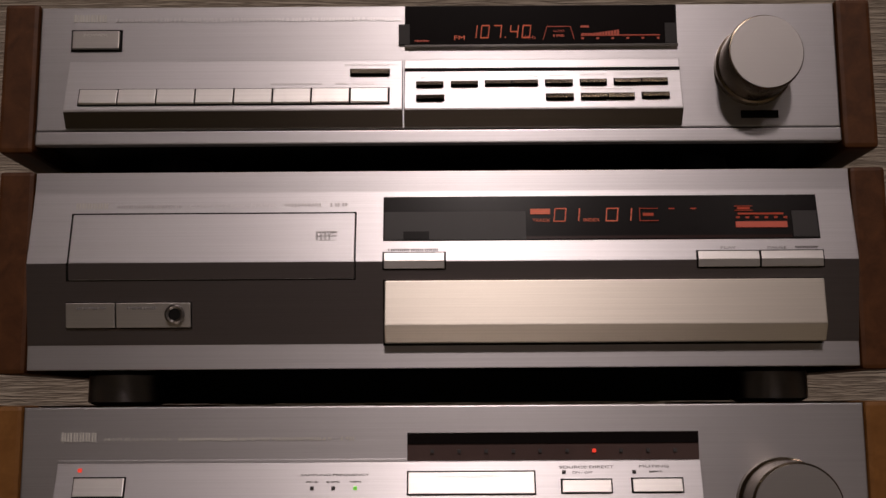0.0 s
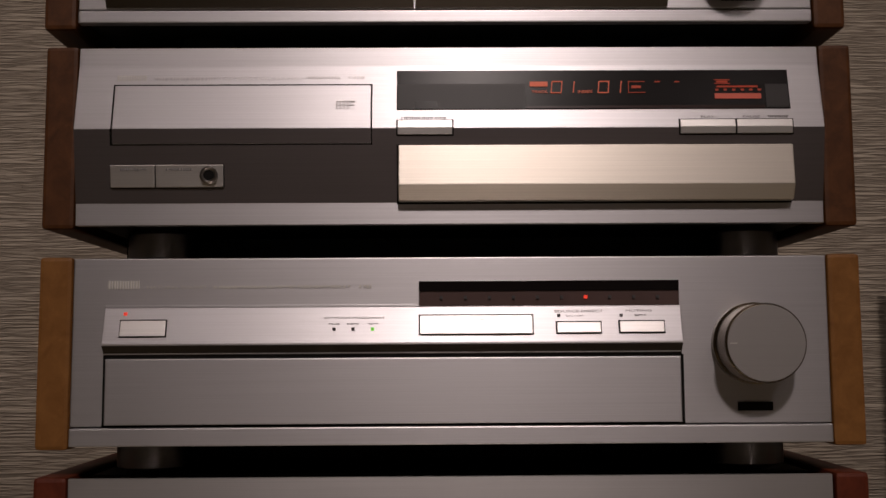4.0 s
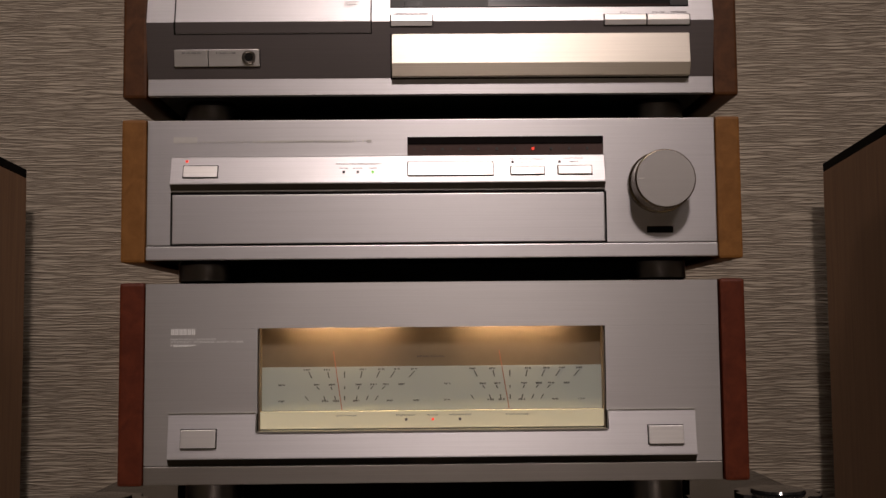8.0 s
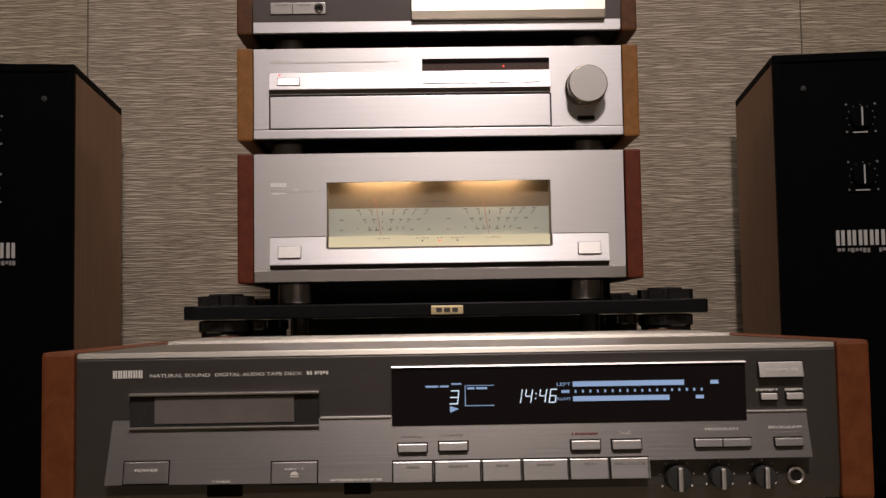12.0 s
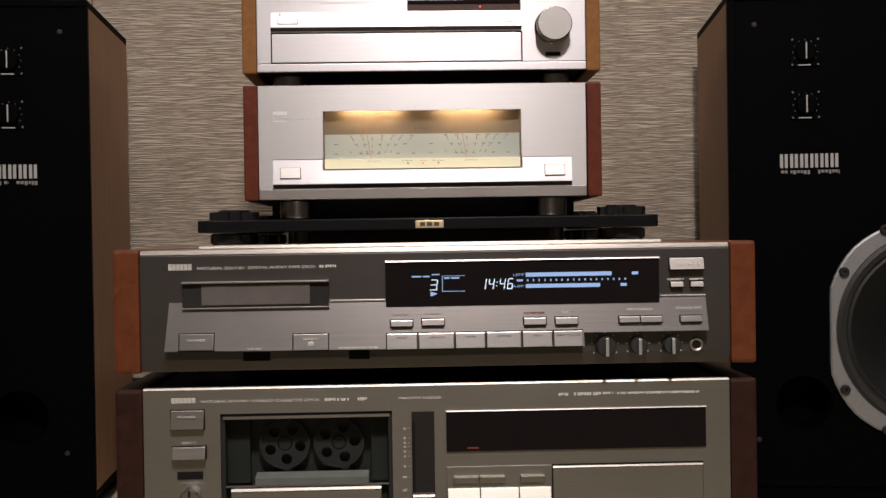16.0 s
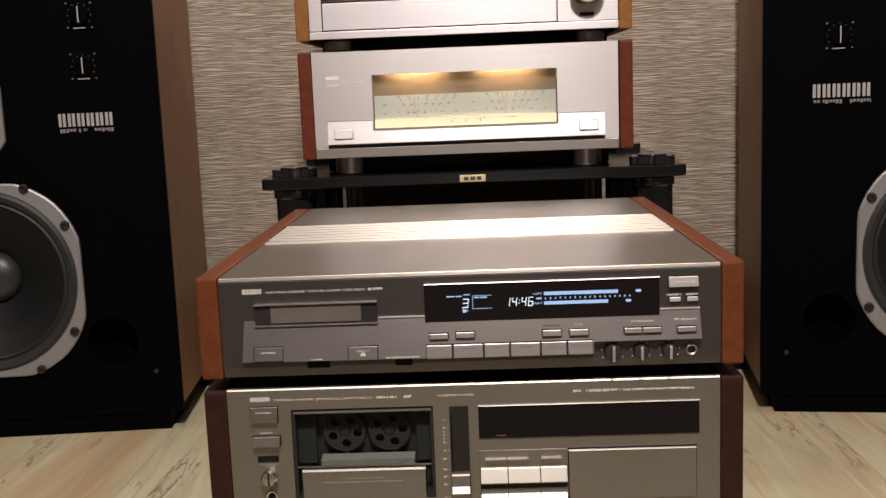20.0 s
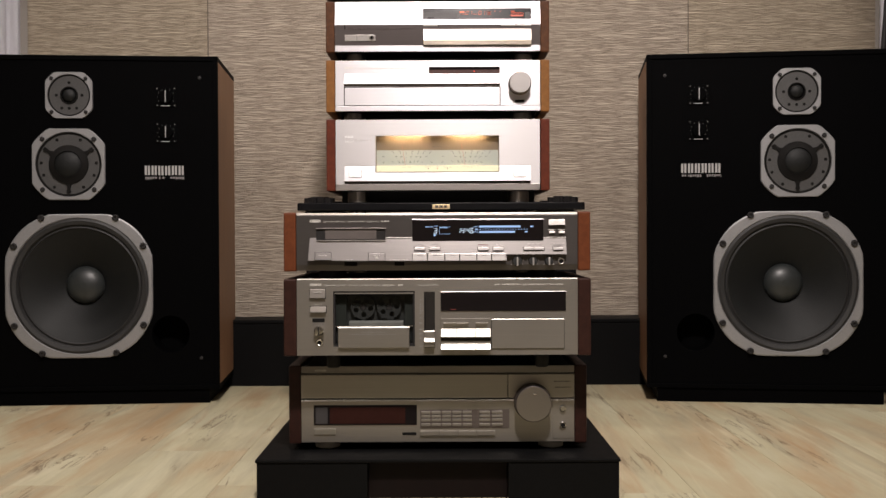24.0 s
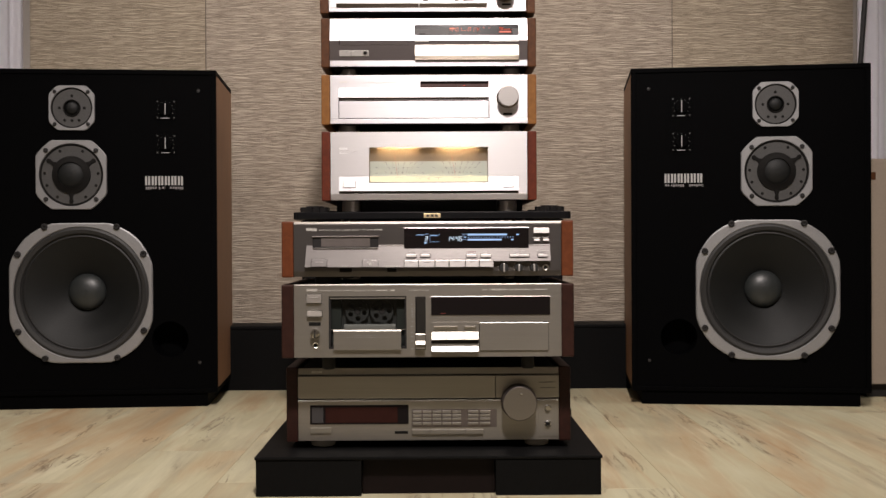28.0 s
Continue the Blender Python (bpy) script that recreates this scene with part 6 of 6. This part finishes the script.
    for dx in (-1, 1):
        for dz in (-1, 1):
            u.lathe("bolt", ((0.0054, 0.0), (0.0054, -0.003), (0.004, -0.0045), (0.0005, -0.0045)), (cx + dx * 0.0575, F - 0.006, cz + dz * 0.0575), CHASSIS, w, steps=14)
    enlarge(w, (cx, F, cz), 1.05)
    # tweeter
    cx, cz = X(0.338), 0.7455
    bm = bmesh.new()
    ring_plate(bm, octagon(cx, cz, 0.0525, 0.021, 0.42), cx, cz, 0.0480, F - 0.006, F)
    w = u.add("tweeter", bm, FRAME_METAL, None, "small tweeter with pale frame and dark dome")
    u.lathe("plate", ((0.0477, 0.0), (0.0477, -0.0025), (0.0465, -0.0030), (0.0455, -0.0020), (0.020, -0.0020), (0.018, 0.0030), (0.002, 0.0032)), (cx, F, cz), GRILLE_GREY, w, steps=56, open_end=True)
    bm = bmesh.new()
    prof = [(0.0160 * math.cos(a), 0.002 - 0.010 * math.sin(a)) for a in [radians(k * 10) for k in range(9)]] + [(0.0004, -0.0081)]
    grow_lathe(bm, prof, (cx, F, cz), "y", 32)
    u.add("dome", bm, CONE, w)
    bm = bmesh.new()
    grow_lathe(bm, ((0.0200, 0.0), (0.0200, -0.002), (0.0182, -0.003), (0.0170, -0.002), (0.0170, 0.0)), (cx, F - 0.002, cz), "y", 40, True)
    u.add("phase_ring", bm, GAP, w)
    u.lathe("plate_rim", ((0.0479, 0.0), (0.0476, -0.0034), (0.0462, -0.0036), (0.0440, -0.0022), (0.0440, 0.0)), (cx, F, cz), GAP, w, steps=56, ring=True)
    for dx, dz in ((0, 0.0285), (-0.0285, 0), (0.0285, 0), (0, -0.0295), (-0.0165, -0.0290), (0.0165, -0.0290)):
        u.lathe("plate_hole", ((0.0034, 0.0), (0.0034, -0.0006), (0.0005, -0.0006)), (cx + dx, F - 0.0018, cz + dz), GAP, w, steps=12)
    for dx in (-1, 1):
        for dz in (-1, 1):
            u.lathe("bolt", ((0.0042, 0.0), (0.0042, -0.003), (0.003, -0.0042), (0.0005, -0.0042)), (cx + dx * 0.0380, F - 0.006, cz + dz * 0.0380), CHASSIS, w, steps=14)
    enlarge(w, (cx, F, cz), 1.055)
    # level controls
    for z in (0.7430, 0.6570):
        cx = X(0.119)
        pl = u.box("level_plate", cx - 0.0235, cx + 0.0235, F - 0.0022, F, z - 0.0235, z + 0.0235, SATIN_BLACK, None, 0.0006, "small black level control plate with pale pointer")
        u.lathe("level_knob", ((0.0165, 0.0), (0.0165, -0.006), (0.015, -0.0075), (0.002, -0.0078)), (cx, F - 0.0022, z), SATIN_BLACK, pl, steps=32)
        u.box("pointer", cx - 0.0010, cx + 0.0010, F - 0.0110, F - 0.0098, z - 0.0125, z + 0.0150, PRINT_SPEAKER, pl, 0)
        u.box("level_print", cx - 0.0115, cx + 0.0090, F - 0.0027, F - 0.0021, z - 0.0222, z - 0.0204, PRINT_SPEAKER, pl, 0)
        bm = bmesh.new()
        for k in range(9):
            a = radians(-30 + k * 30)
            grow_bar(bm, cx + 0.0196 * math.cos(a) - 0.0007, cx + 0.0196 * math.cos(a) + 0.0007, z + 0.0196 * math.sin(a) - 0.0007, z + 0.0196 * math.sin(a) + 0.0007, F - 0.0024)
        for dx in (-0.0205, 0.0205):
            for dz in (-0.0205, 0.0205):
                grow_bar(bm, cx + dx - 0.0014, cx + dx + 0.0014, z + dz - 0.0014, z + dz + 0.0014, F - 0.0024)
        u.add("level_scale", bm, PRINT_DIM, pl)
    a, b = sorted((X(0.0775), X(0.1700)))
    w = (b - a) / 6
    for i in range(6):
        bm = bmesh.new()
        for k in (0.10, 0.56):
            grow_bar(bm, a + (i + k) * w, a + (i + k + 0.30) * w, 0.5545, 0.5770, F - 0.0006)
        u.add("maker_mark", bm, PRINT_SPEAKER)
    u.bars("model_print", [(a + 0.003, a + 0.050, 0.5440, 0.5505), (a + 0.062, b, 0.5440, 0.5505)], F - 0.0006, PRINT_GREY)
    bm = bmesh.new()
    grow_lathe(bm, ((0.0449, 0.0), (0.0440, 0.002), (0.0440, 0.066), (0.002, 0.0662)), (X(0.112), F, 0.1690), "y", 48, open_end=True)
    u.add("bass_port", bm, SATIN_BLACK, None, "round black bass reflex port")
    for z in (0.790, 0.110):
        u.lathe("grille_socket", ((0.0042, 0.0), (0.0042, -0.0015), (0.002, -0.002), (0.0005, -0.002)), (X(0.042), F, z), CHASSIS, steps=14)
    u.lathe("side_screw", ((0.004, 0.0), (0.004, -0.002), (0.0005, -0.0025)), (X(-0.0006), 0.33, 0.165), CHROME, steps=12)
    return ob


loudspeaker(-1, (-0.535, 0.325, 0), 4.6)
loudspeaker(1, (0.505, 0.322, 0), -7.3)

# ---- floor planks ----
PLANK_W, PLANK_L = 0.192, 1.29
bm = bmesh.new()
grow_box(bm, -PLANK_W / 2 + 0.0002, PLANK_W / 2 - 0.0002, -PLANK_L / 2 + 0.0002, PLANK_L / 2 - 0.0002, -0.009, 0.0)
top = max(bm.faces, key=lambda f: f.calc_center_median().z)
bmesh.ops.bevel(bm, geom=list(top.edges), offset=0.0003, segments=1, affect="EDGES")
plank_mesh = bpy.data.meshes.new("plank")
bm.to_mesh(plank_mesh)
bm.free()
plank_mesh.materials.append(LAMINATE)
rng = random.Random(11)
for i in range(28):
    x = -2.6 + i * PLANK_W + 0.03
    shift = rng.uniform(0, PLANK_L)
    for j in range(5):
        y = 0.66 - PLANK_L / 2 + shift - j * PLANK_L
        if y - PLANK_L / 2 < WALL_Y - 0.01 and y + PLANK_L / 2 > -3.7:
            p = new("plank", plank_mesh)
            p.parent = floor
            lo, hi = max(y - PLANK_L / 2, -3.7), min(y + PLANK_L / 2, WALL_Y)
            p.location = (x, (lo + hi) / 2, 0)
            p.scale = (1, (hi - lo) / PLANK_L, 1)
